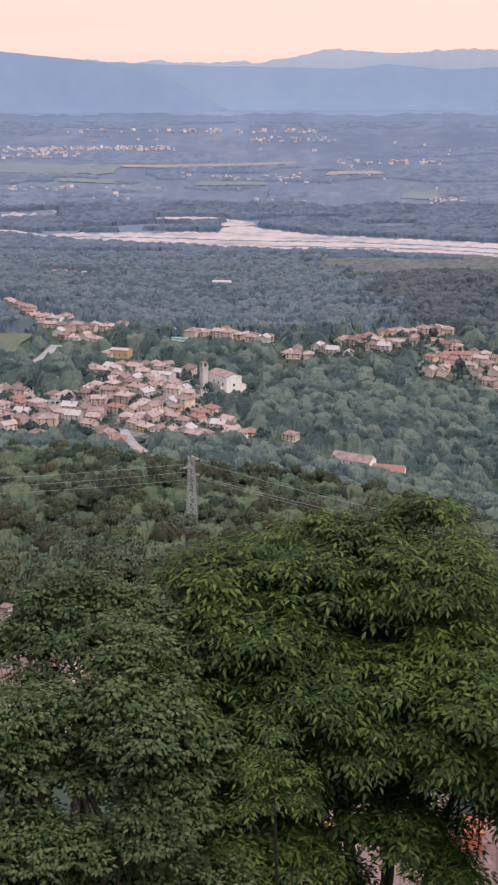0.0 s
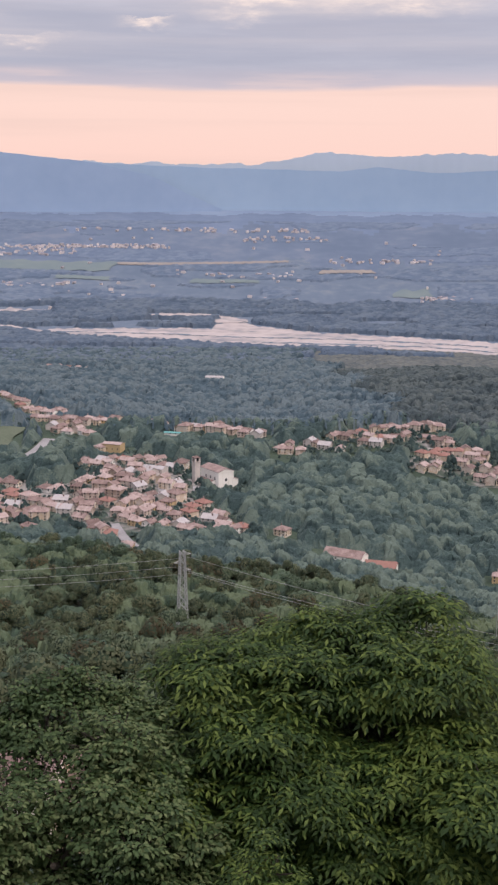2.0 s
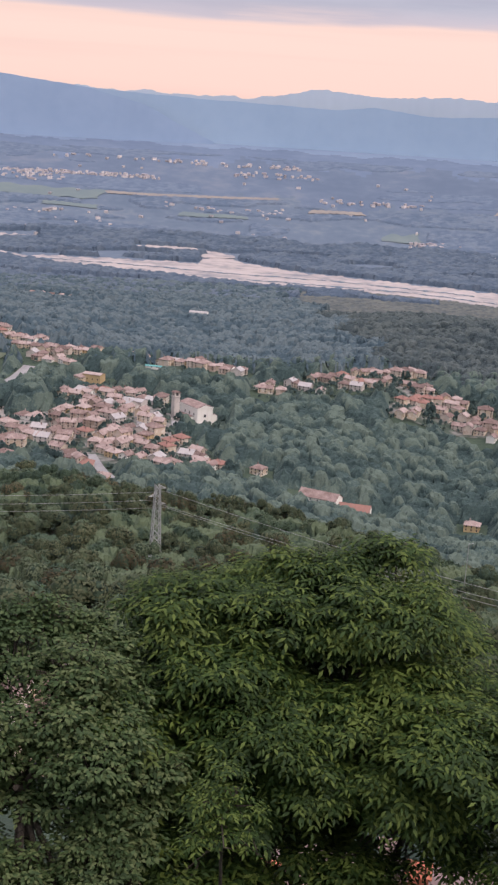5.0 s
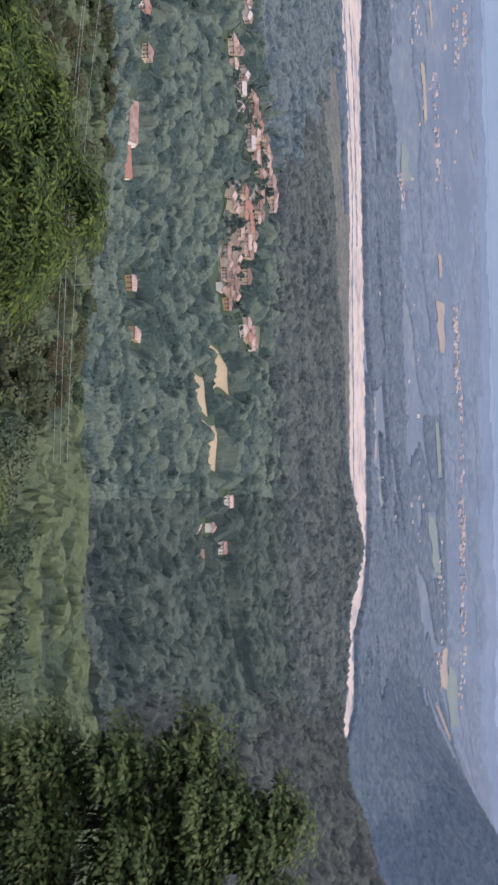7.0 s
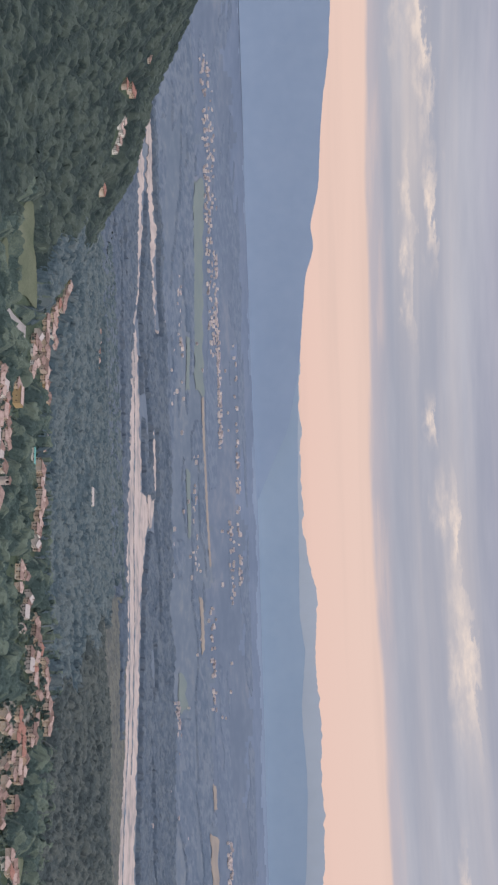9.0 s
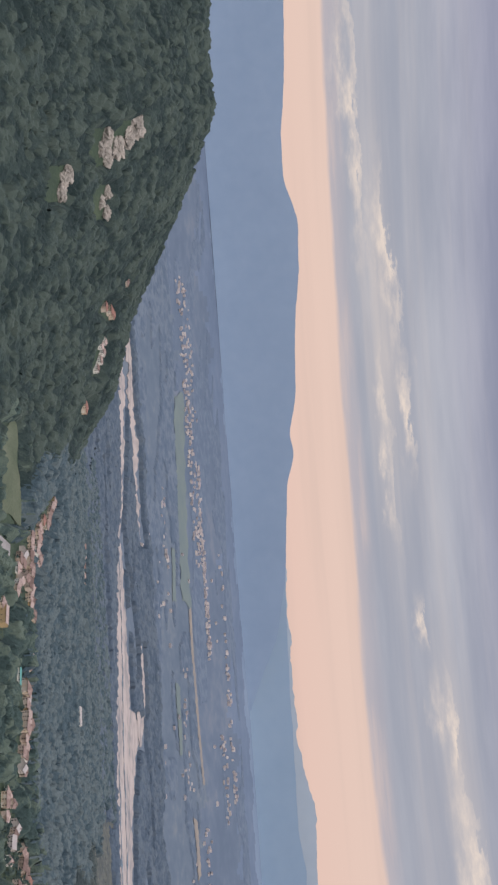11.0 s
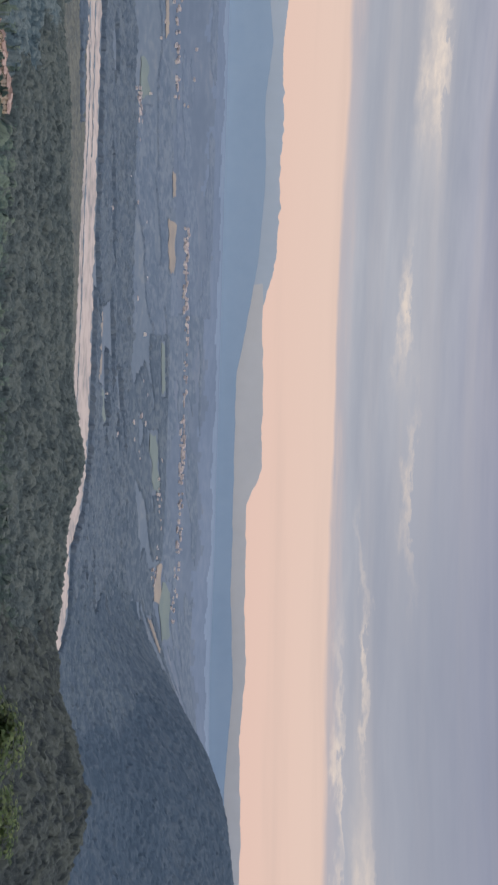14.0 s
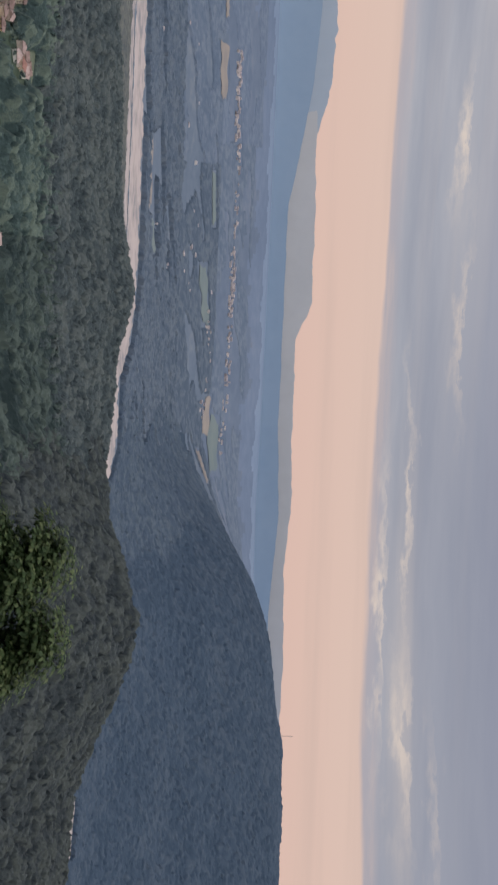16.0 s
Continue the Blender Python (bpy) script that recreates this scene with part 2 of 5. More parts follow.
# the big hill's blue is aerial haze painted as leaf colour
WOOD_HILL_HAZE = ((0.030, 0.052, 0.084), (0.038, 0.062, 0.098), (0.052, 0.076, 0.110))
# tree belts on the plain: haze lightens and blues this base colour
WOOD_PLAIN_HAZE = ((0.080, 0.112, 0.164), (0.096, 0.128, 0.182), (0.122, 0.154, 0.204))
M_WOOD_NEAR = material("shaded_inner_leaves", WOOD_NEAR, 0.9, 0.9, 0.03, 0.8, "island")
M_WOOD_SLOPE = material("slope_woodland_leaves", ((0.025, 0.042, 0.031), (0.042, 0.066, 0.042), (0.073, 0.097, 0.055)), 0.9, 0.9, 0.03, 0.8, "tone")
M_WOOD_MID = material("haze_tinted_valley_leaves", WOOD_MID_HAZE, 0.9, 0.6, 0.012, 0.9, "tone")
M_GARDEN = material("garden_leaves", WOOD_MID_HAZE, 0.9, 0.6, 0.012, 0.8, "island")
M_WOOD_LOW = material("low_ridge_leaves", ((0.025, 0.038, 0.044), (0.039, 0.055, 0.062), (0.070, 0.087, 0.088)), 0.9, 0.4, 0.01, 0.8, "tone")
M_WOOD_STEEP = material("steep_hill_leaves", ((0.017, 0.031, 0.033), (0.029, 0.047, 0.047), (0.056, 0.078, 0.070)), 0.9, 0.6, 0.012, 0.9, "tone")
M_WOOD_RIDGE = material("dark_ridge_woodland_leaves", ((0.018, 0.026, 0.031), (0.028, 0.038, 0.043), (0.048, 0.059, 0.058)), 0.9, 0.4, 0.01, 0.8, "tone")
M_WOOD_FAR = material("haze_blue_terrace_leaves", WOOD_FAR_HAZE, 0.95, 0.4, 0.01, 0.7, "tone")
M_WOOD_HILL = material("haze_blue_hill_woodland", WOOD_HILL_HAZE, 1.0, 0.2, 0.004, 0.3, "tone")
# hill foot: painted haze blue between that of hill and plain
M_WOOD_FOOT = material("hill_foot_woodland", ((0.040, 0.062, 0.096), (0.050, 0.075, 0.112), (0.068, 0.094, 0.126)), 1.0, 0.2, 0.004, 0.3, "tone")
# riverside and outer belts get their blue from painted haze, not leaves
M_WOOD_RIVER = material("haze_blue_riverside_leaves", ((0.057, 0.082, 0.120), (0.071, 0.098, 0.138), (0.094, 0.121, 0.157)), 1.0, 0.15, 0.006, 0.2, "tone")
M_WOOD_PLAIN = material("plain_woodland", WOOD_PLAIN_HAZE, 1.0, 0.1, 0.006, 0.0, "tone")
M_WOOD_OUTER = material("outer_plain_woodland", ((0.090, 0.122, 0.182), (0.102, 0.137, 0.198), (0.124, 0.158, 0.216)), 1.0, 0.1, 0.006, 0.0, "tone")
M_SCRUBTREE = material("scrub_leaves", ((0.065, 0.078, 0.086), (0.085, 0.096, 0.098), (0.115, 0.122, 0.115)), 1.0, 0.2, 0.01, 0.3, "tone")
M_PLASTER = material("house_plaster", ((0.34, 0.26, 0.21), (0.52, 0.43, 0.37), (0.62, 0.55, 0.49), (0.54, 0.40, 0.27), (0.70, 0.64, 0.58)), 0.9, 1.5, 0.2, 0.1, "object", contrast=(0.3, 0.7))
M_YELLOW = material("yellow_plaster", ((0.46, 0.33, 0.18), (0.56, 0.42, 0.25)), 0.9, 1.5, 0.2, 0.1)
M_WHITE = material("white_plaster", ((0.76, 0.73, 0.68), (0.85, 0.82, 0.78)), 0.9, 1.0, 0.15, 0.1)
M_STONE = material("grey_stone_wall", ((0.40, 0.36, 0.34), (0.54, 0.49, 0.46), (0.64, 0.59, 0.55)), 0.95, 1.2, 0.2, 0.3)
M_TILE = material("clay_tile_roof", ((0.135, 0.094, 0.087), (0.205, 0.145, 0.134), (0.275, 0.205, 0.192), (0.37, 0.295, 0.28)), 0.9, 1.5, 0.2, 0.4, "object")
M_OLDTILE = material("faded_pink_tiles", ((0.15, 0.10, 0.093), (0.205, 0.145, 0.135), (0.265, 0.195, 0.182)), 0.9, 3.0, 0.4, 0.3)
M_REDTILE = material("red_tile_roof", ((0.21, 0.112, 0.094), (0.28, 0.152, 0.13)), 0.85, 1.5, 0.3, 0.3)
M_TERRACOTTA = material("orange_terracotta", ((0.30, 0.10, 0.06), (0.42, 0.15, 0.09), (0.50, 0.20, 0.13)), 0.85, 3.0, 0.6, 0.3)
M_GREYROOF = material("grey_roof", ((0.30, 0.28, 0.29), (0.42, 0.39, 0.39)), 0.85, 0.8, 0.2, 0.3)
M_TEAL = material("teal_sheet_roof", ((0.08, 0.24, 0.24), (0.12, 0.30, 0.29)), 0.7, 0.5, 0.2, 0.1)
M_PANE = material("dark_window", ((0.03, 0.035, 0.045), (0.06, 0.06, 0.07)), 0.2, 2.0, 0.2, 0.0)
M_STEEL = material("galvanised_steel", ((0.30, 0.31, 0.31), (0.42, 0.43, 0.43)), 0.55, 6.0, 0.5, 0.1, metal=0.3)
M_WIRE = material("aluminium_cable", ((0.24, 0.24, 0.25), (0.32, 0.32, 0.33)), 0.5, 6.0, 0.5, 0.0)
M_BARK = material("dark_bark", ((0.025, 0.02, 0.017), (0.05, 0.042, 0.035), (0.08, 0.068, 0.055)), 0.95, 14.0, 2.0, 0.9)
M_LEAF = leaf_material("walnut_leaves", ((0.018, 0.039, 0.010), (0.037, 0.069, 0.016), (0.104, 0.144, 0.033)))
M_LEAF_B = leaf_material("bush_leaves", ((0.036, 0.064, 0.025), (0.062, 0.100, 0.038), (0.118, 0.150, 0.064)))
M_TOWN = material("town_yards", ((0.05, 0.07, 0.055), (0.13, 0.13, 0.12), (0.25, 0.235, 0.225)), 0.95, 0.08, 0.02, 0.1, contrast=(0.42, 0.58))
M_TREELEAF = leaf_material("slope_tree_leaves", ((0.048, 0.080, 0.060), (0.071, 0.110, 0.070), (0.117, 0.143, 0.088)), "object")
M_TREEOLIVE = leaf_material("olive_tree_leaves", ((0.064, 0.078, 0.044), (0.088, 0.102, 0.056), (0.125, 0.134, 0.076)), "object")
M_TREEDRY = leaf_material("brownish_tree_leaves", ((0.06, 0.05, 0.028), (0.085, 0.075, 0.04), (0.12, 0.105, 0.06)), "object")
M_FARWALL = material("distant_plaster", ((0.36, 0.33, 0.34), (0.54, 0.49, 0.48), (0.74, 0.67, 0.64)), 0.9, 0.5, 0.02, 0.0, "island")
M_FARROOF = material("distant_roofs", ((0.26, 0.23, 0.26), (0.35, 0.31, 0.33), (0.46, 0.41, 0.42)), 0.9, 0.5, 0.02, 0.0, "island")
# ---- lie of the land: cross-sections by bearing (degrees from straight ahead, to the right), shaped to fit the camera's view ----
EYE = 340.0
SECTIONS = {}


def section(bearing, *pairs):
    """Distance from the terrace and height above the river plain, in metres, chosen to suit the camera's view."""
    near = [(0, 335.5), (2, 335.3), (5, 333.5), (9, 330.6), (17, 324.5), (30, 314.5), (46, 303.0), (80, 293.0), (140, 272.0)]
    SECTIONS[bearing] = near + list(pairs)


def hillside(bearing, rise):
    SECTIONS[bearing] = [(0, 335.5), (6, 335.6), (60, 345 + rise * 8), (400, 360 + rise * 90), (1500, 380 + rise * 260), (4950, 400 + rise * 300)]


# the far plain rises outwards to fit the camera's view within 5 km
PLAIN = [(3000, 0), (3500, 3), (3700, 32), (4000, 104), (4300, 186), (4600, 260), (4850, 310), (4950, 318)]
for side in (-180, -150, -120, 120, 150, 180):
    hillside(side, 1.0)
hillside(-85, 0.5)
hillside(85, 0.5)
section(-60, (300, 225), (800, 140), (1200, 170), (1700, 420), (2300, 300), (2900, 60), *PLAIN)
section(-45, (300, 215), (800, 120), (1200, 130), (1800, 385), (2300, 230), (2800, 20), *PLAIN)
section(-36, (300, 212), (800, 108), (1200, 112), (1900, 352), (2300, 180), (2700, 10), *PLAIN)
section(-30, (300, 212), (800, 100), (1200, 105), (1900, 350), (2300, 130), (2600, 5), *PLAIN)
section(-25, (300, 214), (800, 95), (1200, 100), (1900, 282), (2250, 80), (2500, 3), *PLAIN)
section(-20, (300, 215), (450, 202), (600, 140), (850, 88), (1200, 90), (1900, 180), (2250, 50), (2500, 2), *PLAIN)
section(-16.5, (300, 216), (450, 203), (600, 140), (850, 86), (1200, 84), (1500, 105), (1850, 145), (2200, 35), (2500, 2), *PLAIN)
section(-13.5, (300, 217), (450, 206), (600, 140), (850, 85), (1000, 78), (1200, 80), (1500, 98), (1700, 98), (2100, 30), (2500, 2), *PLAIN)
section(-11, (300, 219), (450, 208), (600, 140), (850, 85), (1000, 78), (1200, 78), (1500, 88), (1700, 66), (2100, 26), (2500, 2), *PLAIN)
section(-5, (200, 250), (300, 223), (430, 204), (600, 125), (850, 85), (950, 85), (1050, 88), (1200, 92), (1300, 95), (1500, 62), (2100, 22), (2500, 2), *PLAIN)
section(2, (200, 246), (300, 218), (430, 194), (600, 115), (850, 75), (1000, 70), (1150, 79), (1280, 88), (1500, 55), (2100, 22), (2500, 2), *PLAIN)
section(8, (200, 245), (300, 214), (400, 198), (600, 105), (800, 72), (1000, 56), (1150, 78), (1250, 102), (1350, 100), (1550, 62), (1900, 63), (2300, 15), (2600, 2), *PLAIN)
section(12, (200, 243), (300, 212), (380, 197), (600, 95), (900, 48), (1100, 60), (1220, 78), (1300, 90), (1500, 65), (1950, 62), (2400, 10), (2700, 1), *PLAIN)
section(17, (200, 242), (350, 200), (600, 90), (900, 55), (1050, 70), (1150, 85), (1300, 78), (1600, 65), (2000, 58), (2400, 10), (2700, 1), *PLAIN)
section(22, (200, 242), (350, 200), (600, 90), (900, 60), (1150, 80), (1500, 75), (2000, 62), (2400, 10), (2700, 1), *PLAIN)
section(26.3, (200, 242), (350, 200), (600, 95), (900, 65), (1150, 78), (1500, 82), (1900, 122), (2250, 20), (2600, 1), *PLAIN)
section(29.5, (200, 242), (350, 200), (600, 100), (900, 78), (1200, 80), (1500, 82), (1900, 75), (2300, 10), (2600, 1), *PLAIN)
section(33.5, (200, 243), (350, 202), (600, 112), (900, 98), (1200, 95), (1500, 98), (1900, 76), (2300, 10), (2700, 1), (3100, 12), (3600, 32), (4000, 80), (4300, 170), (4600, 250), (4850, 310), (4950, 318))
section(36.2, (200, 244), (350, 204), (600, 122), (900, 105), (1200, 110), (1650, 115), (2100, 20), (2700, 2), (3100, 55), (3650, 144), (4200, 160), (4600, 240), (4950, 318))
section(39.2, (200, 246), (350, 207), (600, 132), (900, 118), (1500, 152), (1900, 40), (2600, 3), (3000, 70), (3650, 290), (4300, 240), (4950, 318))
section(42.3, (200, 248), (350, 210), (600, 145), (900, 125), (1500, 178), (1900, 50), (2500, 3), (3000, 120), (3650, 388), (4300, 300), (4950, 330))
section(45.3, (200, 249), (350, 212), (600, 145), (900, 125), (1500, 162), (1900, 50), (2500, 3), (3000, 130), (3650, 418), (4300, 320), (4950, 330))
section(48.3, (200, 249), (350, 212), (600, 140), (900, 118), (1500, 138), (1900, 30), (2500, 3), (3000, 140), (3650, 450), (4300, 340), (4950, 330))
section(51, (200, 248), (350, 210), (600, 130), (900, 105), (1500, 112), (1900, 25), (2500, 3), (3000, 140), (3650, 458), (4300, 340), (4950, 330))
section(55, (200, 248), (350, 210), (600, 130), (900, 105), (1500, 112), (1900, 25), (2500, 3), (3000, 140), (3650, 458), (4300, 340), (4950, 330))
section(59, (200, 250), (350, 214), (600, 140), (900, 115), (1500, 120), (1900, 40), (2500, 10), (3000, 130), (3650, 428), (4300, 330), (4950, 330))
section(66, (200, 262), (350, 240), (600, 190), (900, 160), (1500, 150), (1900, 80), (2500, 60), (3000, 140), (3650, 360), (4300, 300), (4950, 330))
AZ = np.arange(-180, 180.01, 0.5)
LR = np.linspace(np.log(2.0), np.log(4950.0), 260)
_keys = sorted(SECTIONS)
_rows = np.array([np.interp(np.exp(LR), *zip(*SECTIONS[k])) for k in _keys])
RELIEF = np.array([np.interp(AZ, _keys, _rows[:, j]) for j in range(len(LR))]).T
for _ in range(2):      # round the creases between the sections
    RELIEF[1:-1] = RELIEF[1:-1] * 0.5 + (RELIEF[:-2] + RELIEF[2:]) * 0.25
    RELIEF[:, 1:-1] = RELIEF[:, 1:-1] * 0.5 + (RELIEF[:, :-2] + RELIEF[:, 2:]) * 0.25


def height(x, y):
    """The ground's height at places in the plan."""
    x, y = np.asarray(x, float), np.asarray(y, float)
    a = np.clip((np.degrees(np.arctan2(x, y)) + 180) / 0.5, 0, len(AZ) - 1.001)
    r = np.maximum(np.hypot(x, y), 2.01)
    b = np.clip((np.log(r) - LR[0]) / (LR[1] - LR[0]), 0, len(LR) - 1.001)
    i, j = a.astype(int), b.astype(int)
    u, v = a - i, b - j
    z = (RELIEF[i, j] * (1 - u) + RELIEF[i + 1, j] * u) * (1 - v) + (RELIEF[i, j + 1] * (1 - u) + RELIEF[i + 1, j + 1] * u) * v
    hilly = np.clip((z - 4) / 40, 0, 1) * np.clip((r - 150) / 300, 0, 1) * np.clip((4200 - r) / 500, 0, 1)
    rolling = np.clip((r - 1380) / 160, 0, 1) * np.clip((1960 - r) / 200, 0, 1)
    z = z + rolling * (4.5 * np.sin(x / 62 + 1.7 * np.sin(y / 97)) + 3.5 * np.sin(y / 71 + 1.2 * np.sin(x / 53)))
    return z + hilly * (3.0 * np.sin(x / 47 + 1.3 * np.sin(y / 61)) + 2.5 * np.sin(y / 38 + x / 90) + 1.2 * np.sin(x / 17) * np.sin(y / 21))


def at(bearing, distance, up=0.0):
    """A place on the ground by bearing (degrees) and distance (metres) from the terrace."""
    x, y = distance * math.sin(radians(bearing)), distance * math.cos(radians(bearing))
    return Vector((x, y, float(height(x, y)) + up))


# ---- mesh helpers ----


def solid(name, verts, faces, mat, smooth=False):
    """A mesh from arrays of places and of faces with equally many corners."""
    verts, faces = np.asarray(verts, np.float32).reshape(-1, 3), np.asarray(faces, np.int32)
    me = bpy.data.meshes.new(name)
    me.vertices.add(len(verts))
    me.vertices.foreach_set("co", verts.ravel())
    k = faces.shape[1]
    me.loops.add(faces.size)
    me.loops.foreach_set("vertex_index", faces.ravel())
    me.polygons.add(len(faces))
    me.polygons.foreach_set("loop_start", np.arange(0, faces.size, k, dtype=np.int32))
    me.polygons.foreach_set("use_smooth", np.full(len(faces), smooth))
    me.materials.append(mat)
    me.update(calc_edges=True)
    return me


def grid_faces(n, m):
    i = np.arange(n * m).reshape(n, m)
    return np.stack([i[:-1, :-1], i[1:, :-1], i[1:, 1:], i[:-1, 1:]], -1).reshape(-1, 4)


def part(name, bm, mat, parent, label=""):
    """Links a bmesh or a ready mesh as one object under a thing."""
    if isinstance(bm, bmesh.types.BMesh):
        me = bpy.data.meshes.new(name)
        bm.to_mesh(me)
        bm.free()
        me.materials.append(mat)
    else:
        me = bm
    ob = new(name, me)
    ob.parent = parent
    return tagged(ob, label)


def box(bm, x0, x1, y0, y1, z0, z1):
    v = [bm.verts.new(p) for p in ((x0, y0, z0), (x1, y0, z0), (x1, y1, z0), (x0, y1, z0), (x0, y0, z1), (x1, y0, z1), (x1, y1, z1), (x0, y1, z1))]
    for f in ((0, 3, 2, 1), (4, 5, 6, 7), (0, 1, 5, 4), (1, 2, 6, 5), (2, 3, 7, 6), (3, 0, 4, 7)):
        bm.faces.new([v[i] for i in f])


def boxed(*b):
    bm = bmesh.new()
    box(bm, *b)
    return bm


def prism(bm, outline, y0, y1):
    """Extrudes an outline in x and z from y0 to y1."""
    a, b = [bm.verts.new((x, y0, z)) for x, z in outline], [bm.verts.new((x, y1, z)) for x, z in outline]
    bm.faces.new(a)
    bm.faces.new(b[::-1])
    for i in range(len(a)):
        j = (i + 1) % len(a)
        bm.faces.new((a[j], a[i], b[i], b[j]))


def tube(bm, a, b, r0, r1, n=6):
    a, b = Vector(a), Vector(b)
    q = (b - a).to_track_quat("Z", "Y")
    low, top = [], []
    for i in range(n):
        d = q @ Vector((math.cos(2 * math.pi * i / n), math.sin(2 * math.pi * i / n), 0))
        low.append(bm.verts.new(a + d * r0))
        top.append(bm.verts.new(b + d * r1))
    for i in range(n):
        bm.faces.new((low[i], low[(i + 1) % n], top[(i + 1) % n], top[i]))
    bm.faces.new(top)
    bm.faces.new(low[::-1])


rng = np.random.default_rng(7)

# ---- the ground: one sheet to the foot of the mountains ----
bearings = np.concatenate([np.arange(-180, -48, 3.0), np.arange(-48, 68, 0.25), np.arange(68, 178, 3.0), [180.0]])
rings = np.concatenate([[0.05], np.exp(np.linspace(np.log(2.2), np.log(2400), 190)), np.arange(2420, 4941, 20.0)])
ga, gr = np.meshgrid(np.radians(bearings), rings, indexing="ij")
gx, gy = gr * np.sin(ga), gr * np.cos(ga)
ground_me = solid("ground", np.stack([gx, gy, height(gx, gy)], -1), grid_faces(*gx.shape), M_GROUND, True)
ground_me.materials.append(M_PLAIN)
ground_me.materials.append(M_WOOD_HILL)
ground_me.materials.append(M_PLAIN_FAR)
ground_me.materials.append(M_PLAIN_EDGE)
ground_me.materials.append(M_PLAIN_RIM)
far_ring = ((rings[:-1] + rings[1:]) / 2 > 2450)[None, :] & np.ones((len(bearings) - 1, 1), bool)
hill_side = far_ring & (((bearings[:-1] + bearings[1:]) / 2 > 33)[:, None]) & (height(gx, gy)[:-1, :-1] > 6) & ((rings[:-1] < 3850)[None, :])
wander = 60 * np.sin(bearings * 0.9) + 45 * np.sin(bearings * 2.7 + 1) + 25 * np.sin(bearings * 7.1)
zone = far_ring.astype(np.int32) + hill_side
# step to bluer, paler materials with distance, as painted haze
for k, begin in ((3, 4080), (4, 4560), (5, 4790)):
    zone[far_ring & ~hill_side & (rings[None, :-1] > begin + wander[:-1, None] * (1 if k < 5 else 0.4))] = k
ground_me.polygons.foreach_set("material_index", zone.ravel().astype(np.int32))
ground = tagged(new("ground", ground_me), "wooded valley slopes falling to a hazy blue-green plain", "ground", kind="structure")


slab = bmesh.new()
box(slab, -6, 6, -7, 0.4, 338.1, 338.35)
terrace = tagged(part("terrace", slab, M_YARD, None), "plain concrete terrace floor under the eye", "terrace", kind="structure")
slab = bmesh.new()
box(slab, -5.9, 5.9, -6.9, 0.3, 332.5, 338.097)
tagged(part("terrace_wall", slab, M_STONE, None), "plain stone retaining wall under the terrace", "wall", kind="structure")


def drape(name, corners, mat, label, category, up=0.8, n=14, m=10, ragged=0.0, kind="structure"):
    """A piece of land cover laid on the ground between four places given by bearing and distance."""
    p = [Vector((d * math.sin(radians(b)), d * math.cos(radians(b)), 0)) for b, d in corners]
    u, v = np.meshgrid(np.linspace(0, 1, n), np.linspace(0, 1, m), indexing="ij")
    x = (p[0].x * (1 - u) + p[1].x * u) * (1 - v) + (p[3].x * (1 - u) + p[2].x * u) * v
    y = (p[0].y * (1 - u) + p[1].y * u) * (1 - v) + (p[3].y * (1 - u) + p[2].y * u) * v
    if ragged:
        x, y = x + ragged * np.sin(y / ragged / 2.1 + 2 * u * 3), y + ragged * np.sin(x / ragged / 1.7)
    return tagged(new(name, solid(name, np.stack([x, y, height(x, y) + up], -1), grid_faces(n, m), mat, True)), label, category, kind=kind)


def ribbon(name, near, far, mat, label, category, up=1.0, wobble=12.0):
    """A strip on the ground between two banks, each given by bearing and distance."""
    b = np.arange(max(near[0][0], far[0][0]), min(near[-1][0], far[-1][0]), 0.12)
    r0, r1 = np.interp(b, *zip(*near)), np.interp(b, *zip(*far))
    r0 = r0 + wobble * (np.sin(b * 3.1) + np.sin(b * 7.7 + 1) + 0.8 * np.sin(b * 17))
    r1 = r1 + wobble * (np.sin(b * 2.3 + 2) + np.sin(b * 6.1) + 0.8 * np.sin(b * 14))
    w = np.linspace(0, 1, 6)[None, :]
    r = r0[:, None] * (1 - w) + np.maximum(r1, r0 + 2)[:, None] * w
    a = np.radians(b)[:, None]
    x, y = r * np.sin(a), r * np.cos(a)
    return tagged(new(name, solid(name, np.stack([x, y, height(x, y) + up], -1), grid_faces(*x.shape), mat, True)), label, category, kind="structure")


RIVER_NEAR = [(-19.5, 3440), (-17, 3411), (-14.3, 3340), (-11.6, 3268), (-9.9, 3150), (-7.5, 3033), (-3.4, 2926), (-0.7, 2866), (2, 2814), (4.6, 2825), (8, 2800), (11.1, 2765), (15.1, 2673), (20.6, 2610), (24.7, 2580), (27.6, 2506), (29.2, 2448), (33.4, 2420), (36, 2400)]
RIVER_FAR = [(-19.5, 3560), (-17, 3530), (-14.2, 3450), (-11.6, 3340), (-9.8, 3215), (-7.5, 3225), (-3.4, 3225), (-1.5, 3215), (-1.3, 3345), (-0.2, 3375), (0.6, 3310), (1.5, 3260), (2.6, 3180), (4.6, 3128), (11.1, 3028), (16.5, 2972), (22, 2939), (26, 2917), (28.7, 2834), (30.5, 2640), (33.9, 2631), (36, 2440)]
ribbon("river_gravel_bed", RIVER_NEAR, RIVER_FAR, M_GRAVEL, "broad pale gravel bed of a braided river on the plain", "river", 1.2)
ribbon("gravel_bar", [(-19.5, 3600), (-15, 3560), (-12, 3560), (-9.2, 3575)], [(-19.5, 3700), (-15, 3640), (-12, 3610), (-9.2, 3600)], M_GRAVEL, "pale gravel bar of the upper river", "river", 2.0, 14.0)
